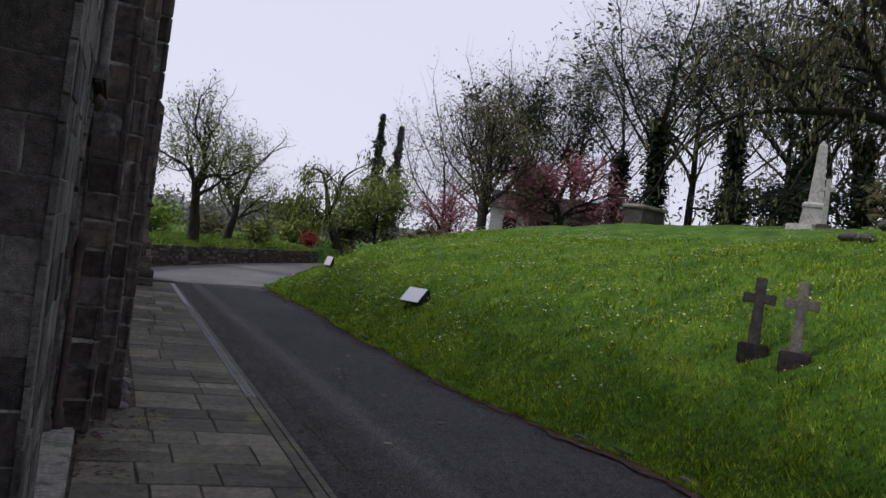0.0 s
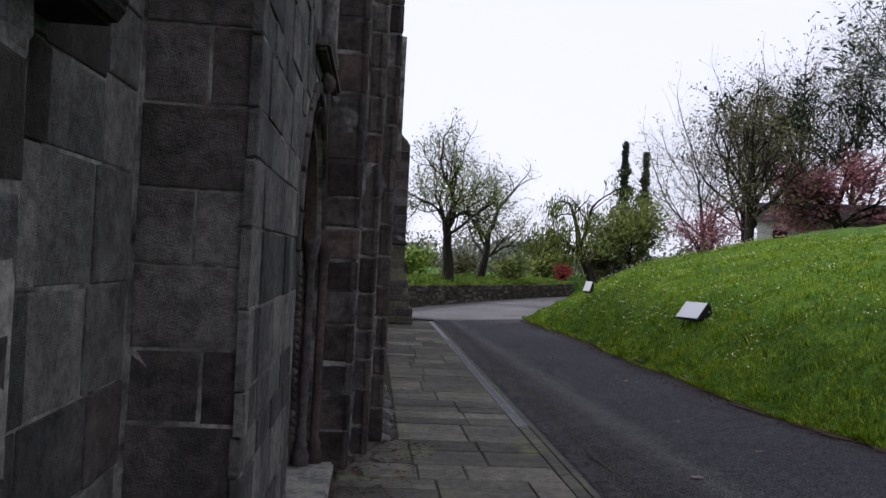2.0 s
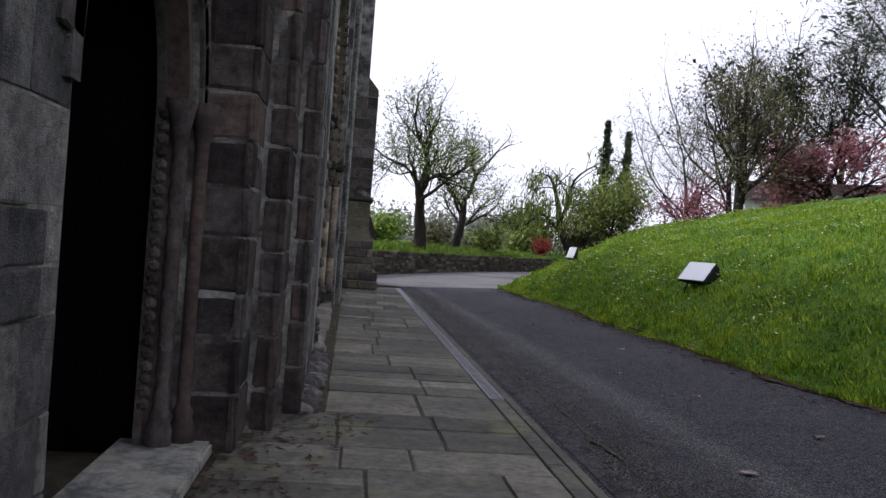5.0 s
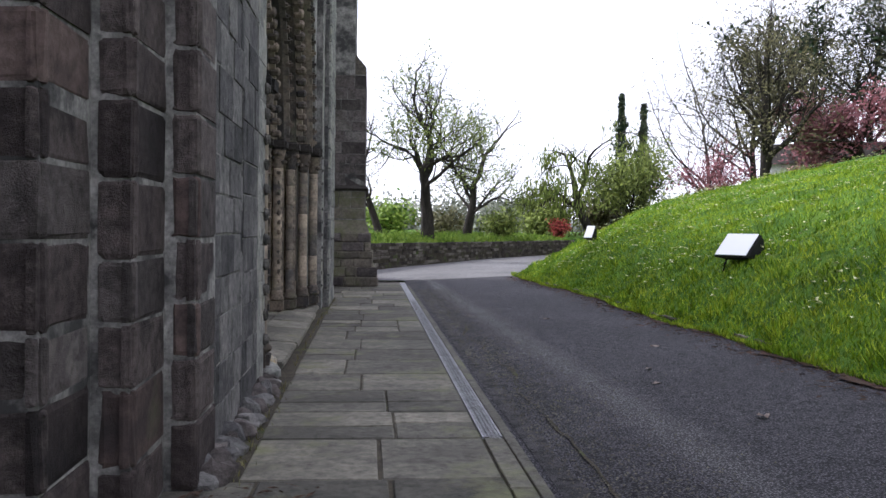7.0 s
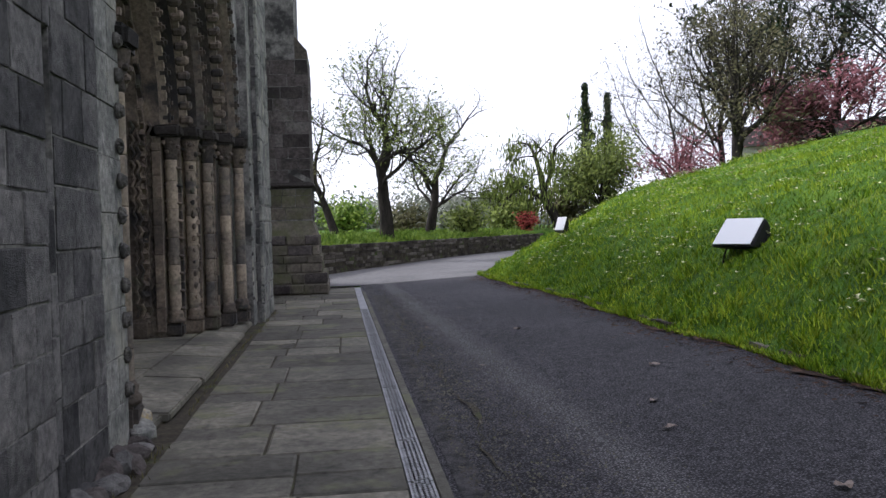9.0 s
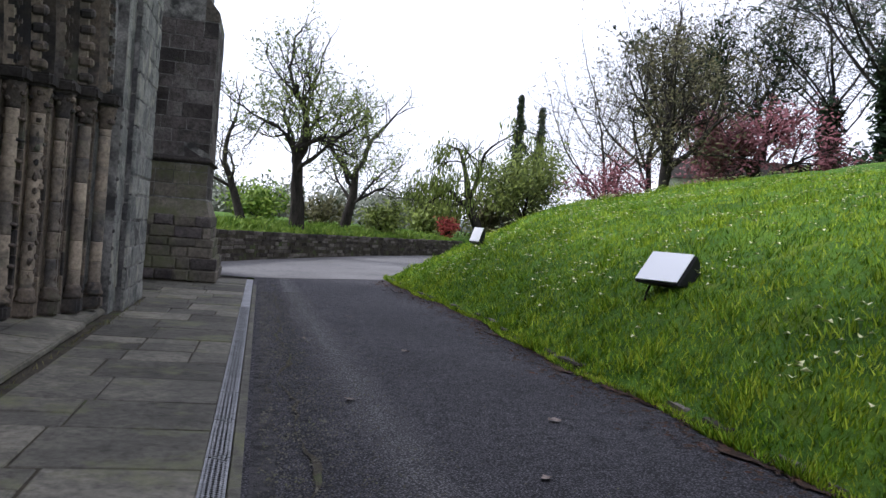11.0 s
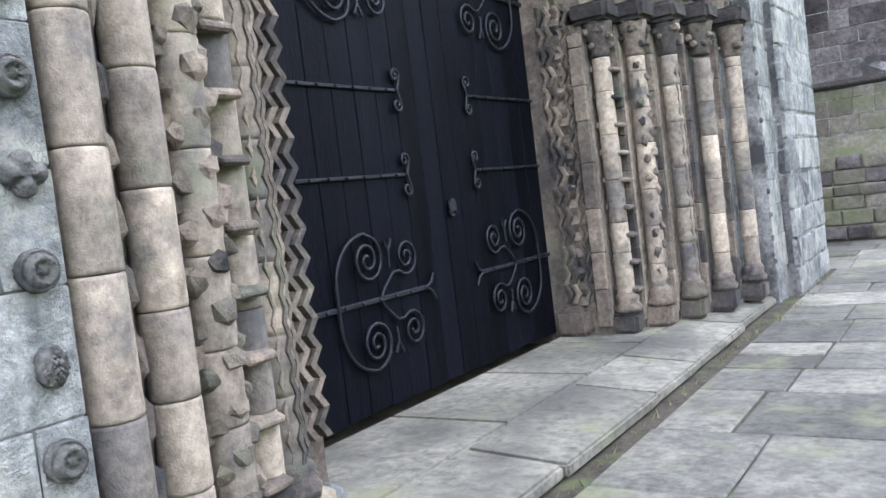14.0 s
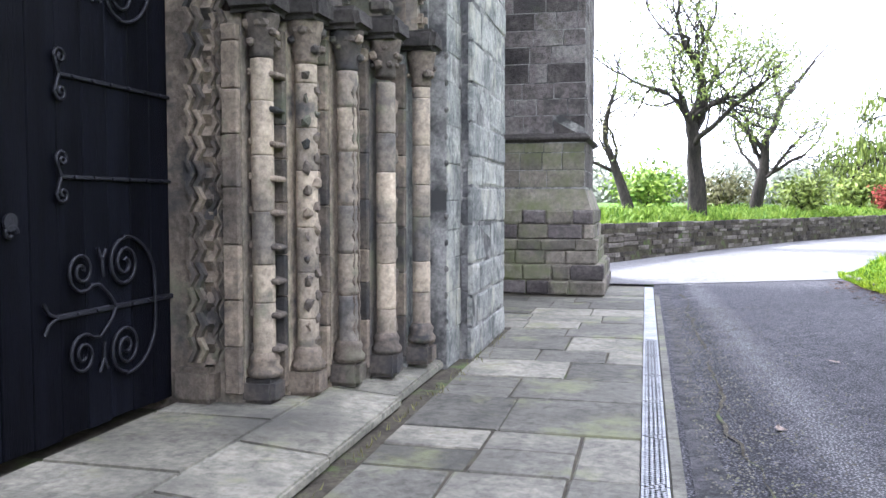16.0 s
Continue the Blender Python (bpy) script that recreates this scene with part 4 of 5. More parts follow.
def tree(name, at, label, height, rad, seed, foliage, count, size, kids=(6, 5, 4, 4), droop=0.0, wild=0.25, lean=(0, 0), hang=0.0, first=0.45, ivy=0, spreadr=0.25, crown_label="", slim=1.0):
    r = random.Random(seed)
    e = empty(name, at, label, "tree")
    V, F, tips = [], [], []
    top = len(kids)
    grow(r, V, F, tips, Vector((0, 0, -0.25)), Vector((lean[0], lean[1], 1)), height * first, rad, 0, top, droop, wild, kids)
    zs = max(v.z for v in V)
    k = height / zs if zs > 0 else 1
    V = [Vector((v.x * k * slim, v.y * k * slim, v.z * k)) for v in V]
    tips = [(Vector((p.x * k * slim, p.y * k * slim, p.z * k)), d) for p, d in tips]
    ob = raw_ob("trunk", V, F, M_bark, e, "dark trunk and branching limbs")
    for q in ob.data.polygons:
        q.use_smooth = True
    if count:
        LV, LF = leaves(r, tips, count, size, hang, spreadr)
        raw_ob("crown", LV, LF, foliage, e, crown_label or "thin fresh spring leaves")
    if ivy:
        thick = [v for v in V if v.z < height * 0.75]
        trunk = [(Vector((v.x, v.y, v.z)), Vector((0, 0, 1))) for v in V[:36]]
        pts = []
        for _ in range(400):
            i = r.randrange(0, 30)
            q = V[i].lerp(V[min(i + 6, 35)], r.random())
            pts.append((q, Vector((0, 0, 1))))
        LV, LF = leaves(r, pts + [(v, Vector((0, 0, 1))) for v in r.sample(thick, min(160, len(thick)))], ivy, 0.24, 0.0, 0.34)
        raw_ob("ivy", LV, LF, M_ivy, e, "dense dark ivy on the trunk")
    return e


def on_land(x, y, dz=0.0):
    return (x, y, land(x, y) + dz)


# near trees behind the low wall
tree("garden_tree", on_land(3.38, 40.0), "open spreading garden tree with dark trunk and thin green leaves", 8.0, 0.29, 11, M_leaf, 4600, 0.07, kids=(7, 6, 5, 5), wild=0.44, first=0.36, spreadr=0.2)
tree("garden_tree", on_land(1.5, 40.2), "slender leaning garden tree with thin leaves", 5.2, 0.17, 23, M_olive, 700, 0.06, kids=(4, 4, 3), wild=0.32, lean=(-0.35, 0.1), first=0.42)
tree("garden_tree", on_land(5.6, 45.5), "bare multi-stemmed garden tree with few leaves", 6.8, 0.2, 37, M_leaf, 2200, 0.07, kids=(7, 6, 5, 4), wild=0.42, first=0.33)
tree("garden_tree", on_land(-2.5, 44), "thin bare garden tree", 4.0, 0.12, 41, M_olive, 500, 0.06, kids=(5, 4, 3), wild=0.3)
tree("willow", on_land(16.2, 60), "leaning willow with arching limbs and hanging fresh green leaves", 8.3, 0.42, 53, M_leaf, 6000, 0.15, kids=(5, 5, 4, 3), wild=0.3, droop=0.9, lean=(-0.55, 0), hang=0.9, first=0.5, crown_label="hanging pale green willow leaves")
tree("willow", on_land(19.2, 62), "upright young tree full of yellow-green leaves", 7.4, 0.22, 59, M_leaf, 6500, 0.16, kids=(6, 5, 4), wild=0.22, first=0.5, spreadr=0.5, crown_label="yellow-green spring leaves")


def conifer(at, height, wide, seed, label):
    r = random.Random(seed)
    e = empty("conifer", at, label, "tree")
    part("trunk", lathe([(0.25, -0.2), (0.2, height * 0.5), (0.03, height)], 7), M_bark, e)
    pts = []
    for _ in range(700):
        t = r.random()
        a, rr = r.uniform(0, 6.3), wide * (0.04 + (1 - t) ** 1.1 * (0.8 + 0.5 * math.sin(t * 41))) * r.uniform(0.2, 1)
        pts.append((Vector((rr * math.cos(a), rr * math.sin(a), height * (0.08 + 0.92 * t))), Vector((0, 0, 1))))
    LV, LF = leaves(r, pts, 4200, 0.3, 0.0, 0.12)
    raw_ob("crown", LV, LF, M_ivy, e, "dense dark evergreen crown")


conifer((32.6, 110, -1.5), 20.5, 3.0, 3, "tall narrow dark evergreen tree")
conifer((35.8, 111, -1.5), 19.5, 2.7, 5, "tall narrow dark evergreen tree")
# trees along the top of the bank
tree("churchyard_tree", on_land(22.2, 49.5), "large spreading tree with small olive spring leaves", 13.0, 0.42, 61, M_olive, 8000, 0.105, kids=(8, 6, 5, 4), wild=0.22, first=0.33, spreadr=0.3, slim=0.72)
cherry = tree("cherry_tree", on_land(29.0, 51.0), "low spreading cherry tree in dusky pink blossom", 6.8, 0.3, 67, M_blossom, 9000, 0.15, kids=(7, 6, 5, 3), wild=0.28, droop=0.35, first=0.3, spreadr=0.35, crown_label="dusky pink blossom")
tree("cherry_tree", on_land(24.5, 60.5), "young cherry tree in pink blossom", 7.5, 0.2, 71, M_blossom, 3500, 0.13, kids=(6, 5, 4), wild=0.25, first=0.35, spreadr=0.4, crown_label="thin pink blossom")
bare = tree("bare_tree", on_land(29.5, 66), "tall bare tree with many upright twigs", 19, 0.36, 73, M_olive, 2600, 0.12, kids=(8, 6, 5, 4), wild=0.17, first=0.42)
ivied = tree("ivy_clad_tree", on_land(35, 49), "tall bare tree with its trunk wrapped in dark ivy", 21, 0.45, 79, M_olive, 2500, 0.13, kids=(9, 5, 5, 4), wild=0.15, first=0.62, ivy=6500)
ivied2 = tree("ivy_clad_tree", on_land(39.5, 46.5), "tall bare tree with its trunk wrapped in dark ivy", 20, 0.4, 83, M_olive, 3500, 0.13, kids=(9, 5, 5, 4), wild=0.18, first=0.6, ivy=6000)
for src, x, y, s, turn in ((bare, 34, 66, 0.95, 80), (bare, 37, 64, 1.0, 210), (bare, 42, 54, 1.1, 20), (bare, 26, 66, 0.8, 45), (ivied2, 36.5, 56, 0.9, 15), (ivied, 32, 62, 0.85, 310), (ivied2, 43, 44, 0.95, 95), (ivied, 47, 42, 0.9, 250), (bare, 46, 48, 1.1, 300), (bare, 52, 50, 1.1, 260), (bare, 50, 40, 1.0, 160), (bare, 55, 35, 1.1, 60)):
    copy_thing(src, Matrix.Translation(on_land(x, y)) @ pose(0, 0, 0, 0, 0, turn) @ Matrix.Diagonal((s, s, s, 1)))
big = tree("evergreen_oak", on_land(35.5, 27), "huge overhanging tree with drooping olive-green foliage", 17, 0.55, 89, M_olive, 12000, 0.17, kids=(9, 6, 5, 4), wild=0.25, droop=0.5, lean=(-0.25, 0.0), first=0.34, hang=0.5, spreadr=0.5, ivy=5000, crown_label="drooping olive-green foliage")
copy_thing(big, Matrix.Translation(on_land(44, 33)) @ pose(0, 0, 0, 0, 0, 140))
copy_thing(big, Matrix.Translation(on_land(36, 17)) @ pose(0, 0, 0, 0, 0, 70))


def bush(at, rad, height, foliage, seed, label, count=1600, size=0.1, name="bush"):
    """A rounded shrub: stems from one root with leaves all over them."""
    r = random.Random(seed)
    e = empty(name, at, label, "bush")
    V, F, pts = [], [], []
    for k in range(14):
        a, t = r.uniform(0, 6.28), r.uniform(0.15, 1)
        p = [Vector((0, 0, -0.1)), Vector((math.cos(a) * rad * t * 0.5, math.sin(a) * rad * t * 0.5, height * 0.5)), Vector((math.cos(a) * rad * t, math.sin(a) * rad * t, height * (1.05 - 0.4 * t)))]
        tube(V, F, p, [0.03, 0.02, 0.006], 4)
        pts += [(p[1].lerp(p[2], q), Vector((0, 0, 1))) for q in (0, 0.3, 0.6, 0.9, 1)] + [(p[0].lerp(p[1], 0.6), Vector((0, 0, 1)))]
    raw_ob("stem", V, F, M_bark, e)
    LV, LF = leaves(r, pts, count, size, 0.0, rad * 0.24)
    raw_ob("foliage", [(v.x, v.y, max(v.z, 0.02)) for v in LV], LF, foliage, e, "small dense leaves")


bush(on_land(12.1, 54.6), 0.65, 1.0, M_redleaf, 5, "crimson-leaved bush on the garden bank", 600, 0.1)
bush(on_land(1.9, 45), 1.3, 1.2, M_leafy, 6, "bright green bush in the garden", 1500, 0.12)
bush(on_land(7.6, 47.4), 1.2, 1.1, M_leaf, 7, "light green bush in the garden", 1300, 0.12)
bush(on_land(11.8, 58), 1.5, 1.2, M_leaf, 8, "green rounded bush in the garden", 1300, 0.14)
bush(on_land(4.8, 48), 1.4, 0.9, M_olive, 9, "olive green bush in the garden", 1000, 0.12)
for i, (x, y, rr, h, f) in enumerate([(21.5, 58, 2.4, 3.2, M_olive), (24.5, 62, 2.6, 3.4, M_olive), (36, 52, 2.5, 3.0, M_ivy), (38.5, 45, 2.4, 3.2, M_ivy), (41, 42, 2.6, 3.6, M_ivy), (42, 38, 2.8, 4.2, M_ivy), (41, 34, 2.8, 4.0, M_olive), (41, 29, 3.0, 4.5, M_ivy), (40, 24, 3.0, 4.5, M_ivy), (44, 47, 3.2, 5, M_ivy), (46, 38, 3.2, 5, M_ivy), (17.5, 66, 2.5, 2.5, M_olive), (39, 20, 3.0, 4.5, M_ivy)]):
    bush(on_land(x, y), rr, h, f, 100 + i, "dense dark undergrowth bush beneath the trees" if f is M_ivy else "olive-leaved undergrowth bush beneath tall trees", 1500, 0.24)

# far shrubs: distance haze is mixed into the leaf colour
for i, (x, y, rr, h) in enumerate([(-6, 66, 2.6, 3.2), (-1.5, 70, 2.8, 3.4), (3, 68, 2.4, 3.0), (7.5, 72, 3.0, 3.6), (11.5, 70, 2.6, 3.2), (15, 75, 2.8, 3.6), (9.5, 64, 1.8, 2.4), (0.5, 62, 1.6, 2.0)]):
    bush((x, y, land(x, y) - 0.4), rr, h * 0.75, M_hedge, 140 + i, "shrub at the far side of the garden, its green paled for haze", 1500, 0.2)

# ---- low dry-stone wall core ----
dry_wall = empty("garden_wall", (WALL_A.x, WALL_A.y, 0), "low dry-stone garden wall of rough flat stones", "wall", kind="structure")
WLEN0, WLEN1 = -4.2, 22.0
ang = math.degrees(math.atan2(WALL_D.y, WALL_D.x))
core_bm = box(WLEN0, WLEN1, 0.07, 1.35, -0.2, 1.0)
co = part("wall_core", core_bm, M_joint, dry_wall, "dark earth behind the stones")
dry_wall.rotation_euler[2] = radians(ang)

# ---- floodlights ----
def floodlight(at, turn, s, label):
    e = empty("floodlight", at, label, "floodlight", group="ground floodlights")
    e.rotation_euler[2] = radians(turn)
    e.scale = (s, s, s)
    bm = bmesh.new()
    # wedge housing, glass facing down-left
    pr = [(-0.24, 0.13), (0.16, 0.49), (0.24, 0.42), (0.34, 0.14), (0.2, 0.08)]
    a = [bm.verts.new((x, -0.29, z)) for x, z in pr]
    b = [bm.verts.new((x, 0.29, z)) for x, z in pr]
    bm.faces.new(a), bm.faces.new(b[::-1])
    for i in range(5):
        bm.faces.new((a[i], b[i], b[(i + 1) % 5], a[(i + 1) % 5]))
    bmesh.ops.recalc_face_normals(bm, faces=bm.faces[:])
    bmesh.ops.bevel(bm, geom=bm.edges[:], offset=0.015, segments=2, affect="EDGES")
    shell = part("housing", bm, M_black, e, "black wedge-shaped housing")
    gm = bmesh.new()
    u = Vector((0.4, 0, 0.36)).normalized()
    nn = Vector((-u.z, 0, u.x))
    c = Vector((-0.04, 0, 0.32)) + nn * 0.006
    vs = [gm.verts.new(c + u * p + Vector((0, q, 0))) for p, q in ((-0.245, -0.265), (0.245, -0.265), (0.245, 0.265), (-0.245, 0.265))]
    gm.faces.new(vs)
    ex = bmesh.ops.extrude_face_region(gm, geom=gm.faces[:])
    bmesh.ops.translate(gm, verts=[g for g in ex["geom"] if isinstance(g, bmesh.types.BMVert)], vec=nn * 0.012)
    bmesh.ops.recalc_face_normals(gm, faces=gm.faces[:])
    part("glass", gm, M_glassy, shell, "glass coloured pale as reflected sky")
    for q in (-0.2, 0.2):
        V, F = [], []
        tube(V, F, [Vector((0.12, q, 0.2)), Vector((0.2, q, 0.08)), Vector((0.22, q, -0.12))], [0.02, 0.02, 0.02], 6)
        raw_ob("bracket", V, F, M_black, e)
        V, F = [], []
        tube(V, F, [Vector((0.05, q, 0.15)), Vector((-0.06, q, 0.0)), Vector((-0.08, q, -0.12))], [0.015, 0.015, 0.015], 6)
        raw_ob("bracket", V, F, M_black, e)
    return e


floodlight(on_land(6.8, 18.8, -0.02), 34, 1.0, "black ground floodlight with glass in sky-reflection white on the grass bank")
edge_lamp = floodlight(on_land(7.0, 28.4, 0.0), 38, 0.75, "small black floodlight seen edge-on on the grass bank")
edge_lamp.scale = (0.42, 0.5, 0.95)

# ---- graves ----
def cross(at, turn, h, material, label, lean=0):
    e = empty("grave_cross", at, label, "gravestone")
    e.rotation_euler = (radians(lean), 0, radians(turn))
    part("plinth", box(-0.2, 0.2, -0.16, 0.16, -0.15, 0.14, 0.02, 2), M_stone, e, "square stone plinth")
    bm = bmesh.new()
    out = [(-0.085, 0.13), (-0.065, h - 0.36), (-0.22, h - 0.38), (-0.22, h - 0.22), (-0.068, h - 0.24), (-0.075, h), (0.075, h), (0.068, h - 0.24), (0.22, h - 0.22), (0.22, h - 0.38), (0.065, h - 0.36), (0.085, 0.13)]
    a = [bm.verts.new((x, -0.05, z)) for x, z in out]
    b = [bm.verts.new((x, 0.05, z)) for x, z in out]
    bm.faces.new(a), bm.faces.new(b[::-1])
    for i in range(12):
        bm.faces.new((a[i], b[i], b[(i + 1) % 12], a[(i + 1) % 12]))
    bmesh.ops.recalc_face_normals(bm, faces=bm.faces[:])
    bmesh.ops.bevel(bm, geom=bm.edges[:], offset=0.012, segments=2, affect="EDGES")
    part("cross", bm, material, e, "tapering cross")
    return e


cross(on_land(8.34, 8.97, 0.05), -45, 1.08, M_stone, "weathered grey stone grave cross on the bank")
cross(on_land(8.4, 8.25, 0.02), -45, 1.08, M_lichen, "stone grave cross with orange lichen on its top", 2)
obelisk = empty("obelisk", on_land(20.0, 19.7), "tall pale stone obelisk monument on a stepped plinth", "monument")
part("step", box(-0.75, 0.75, -0.75, 0.75, -0.3, 0.25, 0.03, 2), M_palest, obelisk)
part("plinth", lathe([(0.75, 0.25), (0.62, 0.95), (0.7, 1.0), (0.7, 1.1), (0.55, 1.2)], 4), M_palest, obelisk)
part("needle", lathe([(0.42, 1.2), (0.24, 3.6), (0.0, 3.85)], 4), M_palest, obelisk, "tapering needle")
for ch in obelisk.children:
    for q in ch.data.polygons:
        q.use_smooth = False
cross(on_land(19.2, 18.5), -40, 1.5, M_palest, "pale stone grave cross beside the obelisk")
obelisk.scale = (0.75, 0.75, 0.75)
tomb = empty("chest_tomb", on_land(21.9, 31.3), "weathered stone chest tomb with a heavy lid", "tomb")
part("chest", box(-1.0, 1.0, -0.45, 0.45, -0.3, 0.6, 0.02), M_stone, tomb)
part("lid", box(-1.15, 1.15, -0.58, 0.58, 0.6, 0.78, 0.06, 3), M_lichen, tomb, "heavy bevelled lid")
tomb.rotation_euler[2] = radians(25)
for k in range(9):
    r = random.Random(k)
    bm = bmesh.new()
    bmesh.ops.create_icosphere(bm, subdivisions=2, radius=0.25 * r.uniform(0.6, 1.2))
    for v in bm.verts:
        v.co = Vector((v.co.x * 1.3, v.co.y, v.co.z * 0.6)) * (1 + 0.25 * noise.noise(v.co * 4 + Vector((k, 0, 0))))
    s = mesh_ob("rubble_stone", bm, M_stone)
    s.location = on_land(14.6 + r.uniform(-1.2, 1.2), 12.2 + r.uniform(-1.0, 1.0), 0.06)
    tagged(s, "rough fallen stone lying in the grass", "stone", group="rubble on the bank")

# ---- far buildings ----
def house(name, at, turn, w, d, h, roof, material, label):
    e = empty(name, at, label, "house")
    e.rotation_euler[2] = radians(turn)
    part("wall", box(-w / 2, w / 2, -d / 2, d / 2, -1.0, h), material, e)
    bm = bmesh.new()
    pr = [(-d / 2 - 0.3, h - 0.1), (0, h + roof), (d / 2 + 0.3, h - 0.1)]
    a = [bm.verts.new((-w / 2 - 0.2, y, z)) for y, z in pr]
    b = [bm.verts.new((w / 2 + 0.2, y, z)) for y, z in pr]
    bm.faces.new(a[::-1]), bm.faces.new(b)
    for i in range(3):
        bm.faces.new((a[i], b[i], b[(i + 1) % 3], a[(i + 1) % 3]))
    bmesh.ops.recalc_face_normals(bm, faces=bm.faces[:])
    part("roof", bm, M_dark, e, "dark slate roof")
    for k in range(3):
        x = (k - 1) * w / 3.2
        wd = part("window", box(x - 0.5, x + 0.5, -d / 2 - 0.04, -d / 2 + 0.1, h * 0.35, h * 0.75), M_black, e)
    return e


house("cottage", on_land(30.5, 56.5), -28, 8, 5, 2.6, 1.4, M_white, "white rendered cottage behind the trees")
house("cottage", (16.5, 96, -1.5), 0, 6, 5, 4.0, 2.2, M_red, "distant brick house among bushes")

# distant wooded hills; the pale grey-green colour holds the haze
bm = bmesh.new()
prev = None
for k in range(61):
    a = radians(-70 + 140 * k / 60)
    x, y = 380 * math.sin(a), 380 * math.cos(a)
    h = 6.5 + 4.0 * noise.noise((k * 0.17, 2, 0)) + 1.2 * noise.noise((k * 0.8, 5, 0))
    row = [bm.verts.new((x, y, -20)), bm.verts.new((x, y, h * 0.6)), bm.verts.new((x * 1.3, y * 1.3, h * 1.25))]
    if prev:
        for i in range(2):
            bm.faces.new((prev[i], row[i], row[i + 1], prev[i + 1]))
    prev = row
tagged(mesh_ob("backdrop", bm, M_haze), "wooded hills in the distance with haze painted into their colour", "hills", kind="structure")

# ---- studs, rubble footing and small things of the church front ----
def boss_mesh(kind, size, r):
    """A carved boss: 0 four-petalled flower, 1 ringed knob, 2 pine cone, 3 daisy."""
    bm = lathe([(0.1, -0.01)] + [(0.1 * math.cos(q * 0.145), 0.02 + 0.055 * math.sin(q * 0.145)) for q in range(11)], 36)
    for v in bm.verts:
        a, rr = math.atan2(v.co.y, v.co.x), math.hypot(v.co.x, v.co.y)
        k = 1.0
        if kind == 0:
            k = 1.05 + 0.3 * abs(math.cos(2 * a)) - 0.25
            v.co.z *= 0.5 + 0.5 * abs(math.cos(2 * a)) if rr > 0.03 else 0.8
        elif kind == 1:
            v.co.z += 0.018 * math.cos(rr * 105) if rr < 0.09 else 0
        elif kind == 2:
            v.co.y *= 0.72
            v.co.z *= 1.0 + 0.3 * math.cos(v.co.x * 190) * math.cos(v.co.y * 260)
        else:
            k = 0.95 + 0.12 * math.cos(11 * a)
            v.co.z *= 0.6 + 0.3 * math.cos(11 * a) if rr > 0.03 else 0.9
        v.co = Vector((v.co.x * k, v.co.y * k, v.co.z)) * size + Vector((r.uniform(-1, 1), r.uniform(-1, 1), r.uniform(-1, 1))) * 0.004 * size
    return bm


r4 = random.Random(4)
for i, z in enumerate([0.45 + 0.24 * k for k in range(11)]):
    for y, x, big_ in ((14.36, 0.078, 0.55), (22.1, 0.165, 0.3)):
        s = part("boss", boss_mesh((1, 3, 1, 2, 1, 0)[i % 6], big_, r4), M_boss, portal, "worn carved rosette boss")
        s.matrix_local = Matrix.Translation((x - PC.x, y - PC.y, z - PC.z)) @ Matrix.Rotation(math.pi / 2, 4, "Y")
for k in range(26):
    y = 11.2 + k * 0.13 + 0.05 * math.sin(k * 5.1)
    bm = bmesh.new()
    bmesh.ops.create_icosphere(bm, subdivisions=2, radius=0.075 + 0.04 * abs(math.sin(k * 1.7)))
    for v in bm.verts:
        v.co = Vector((v.co.x * 1.1, v.co.y * 1.2, v.co.z * (0.8 + 0.3 * math.sin(k)))) * (1 + 0.7 * noise.noise(v.co * 9 + Vector((k, 0, 0))))
    s = part("footing_stone", bm, (M_mid, M_stone)[k % 2], wall_8, "worn rubble footing")
    s.location = (0.12 + 0.05 * math.sin(k * 2.2), y, 0.03)

for k in range(16):
    bm = bmesh.new()
    bmesh.ops.create_icosphere(bm, subdivisions=2, radius=0.1)
    for v in bm.verts:
        v.co = Vector((v.co.x, v.co.y * 1.2, v.co.z * 0.9)) * (1 + 0.4 * noise.noise(v.co * 9 + Vector((0, k, 0))))
    s = part("footing_stone", bm, (M_grey, M_lichen, M_carved)[k % 3], portal, "broken footing stone")
    t = k / 15
    s.location = (0.12 - 0.85 * t + 0.05 * math.sin(k * 3), 14.55 + 1.5 * t - PC.y, 0.02 + 0.05 * (k % 3) - 0.02)
# ---- drain channel ----
drain = empty("drain_channel", (2.0, 12.3, 0), "galvanised slotted drain channel beside the drive", "drain", kind="structure")
part("trough", box(-0.08, 0.08, 0, 18.1, -0.1, -0.012), M_black, drain, "dark trough")
for k in range(18):
    if k < 12:
        rails = bmesh.new()
        for x in (-0.068, 0.068):
            b2 = box(x - 0.008, x + 0.008, k * 1.0 + 0.01, k * 1.0 + 0.99, -0.012, 0.006)
            me = bpy.data.meshes.new("t")
            b2.to_mesh(me)
            rails.from_mesh(me)
            bpy.data.meshes.remove(me)
            b2.free()
        for j in range(27):
            for sg in (-1, 1):
                y = k * 1.0 + 0.025 + j * 0.036
                vs = [rails.verts.new((-0.06, y, 0.003)), rails.verts.new((-0.06, y + 0.019, 0.003)), rails.verts.new((0.06, y + 0.019 + sg * 0.072, 0.003)), rails.verts.new((0.06, y + sg * 0.072, 0.003))]
                rails.faces.new(vs)
        part("grating", rails, M_drain, drain, "slotted steel grating")
    else:
        part("grating", box(-0.075, 0.075, k + 0.01, k + 0.99, -0.012, 0.004), M_drain, drain)
part("kerb_edge", box(0.085, 0.2, -10.0, 18.1, -0.1, 0.004, 0.006), M_flag, drain, "narrow stone edging")
# edging without grating nearer the start
for k in range(8):
    part("edging_stone", box(-0.07, 0.075, -9.6 + k * 1.2, -8.42 + k * 1.2, -0.1, 0.004, 0.008), M_flag, drain)

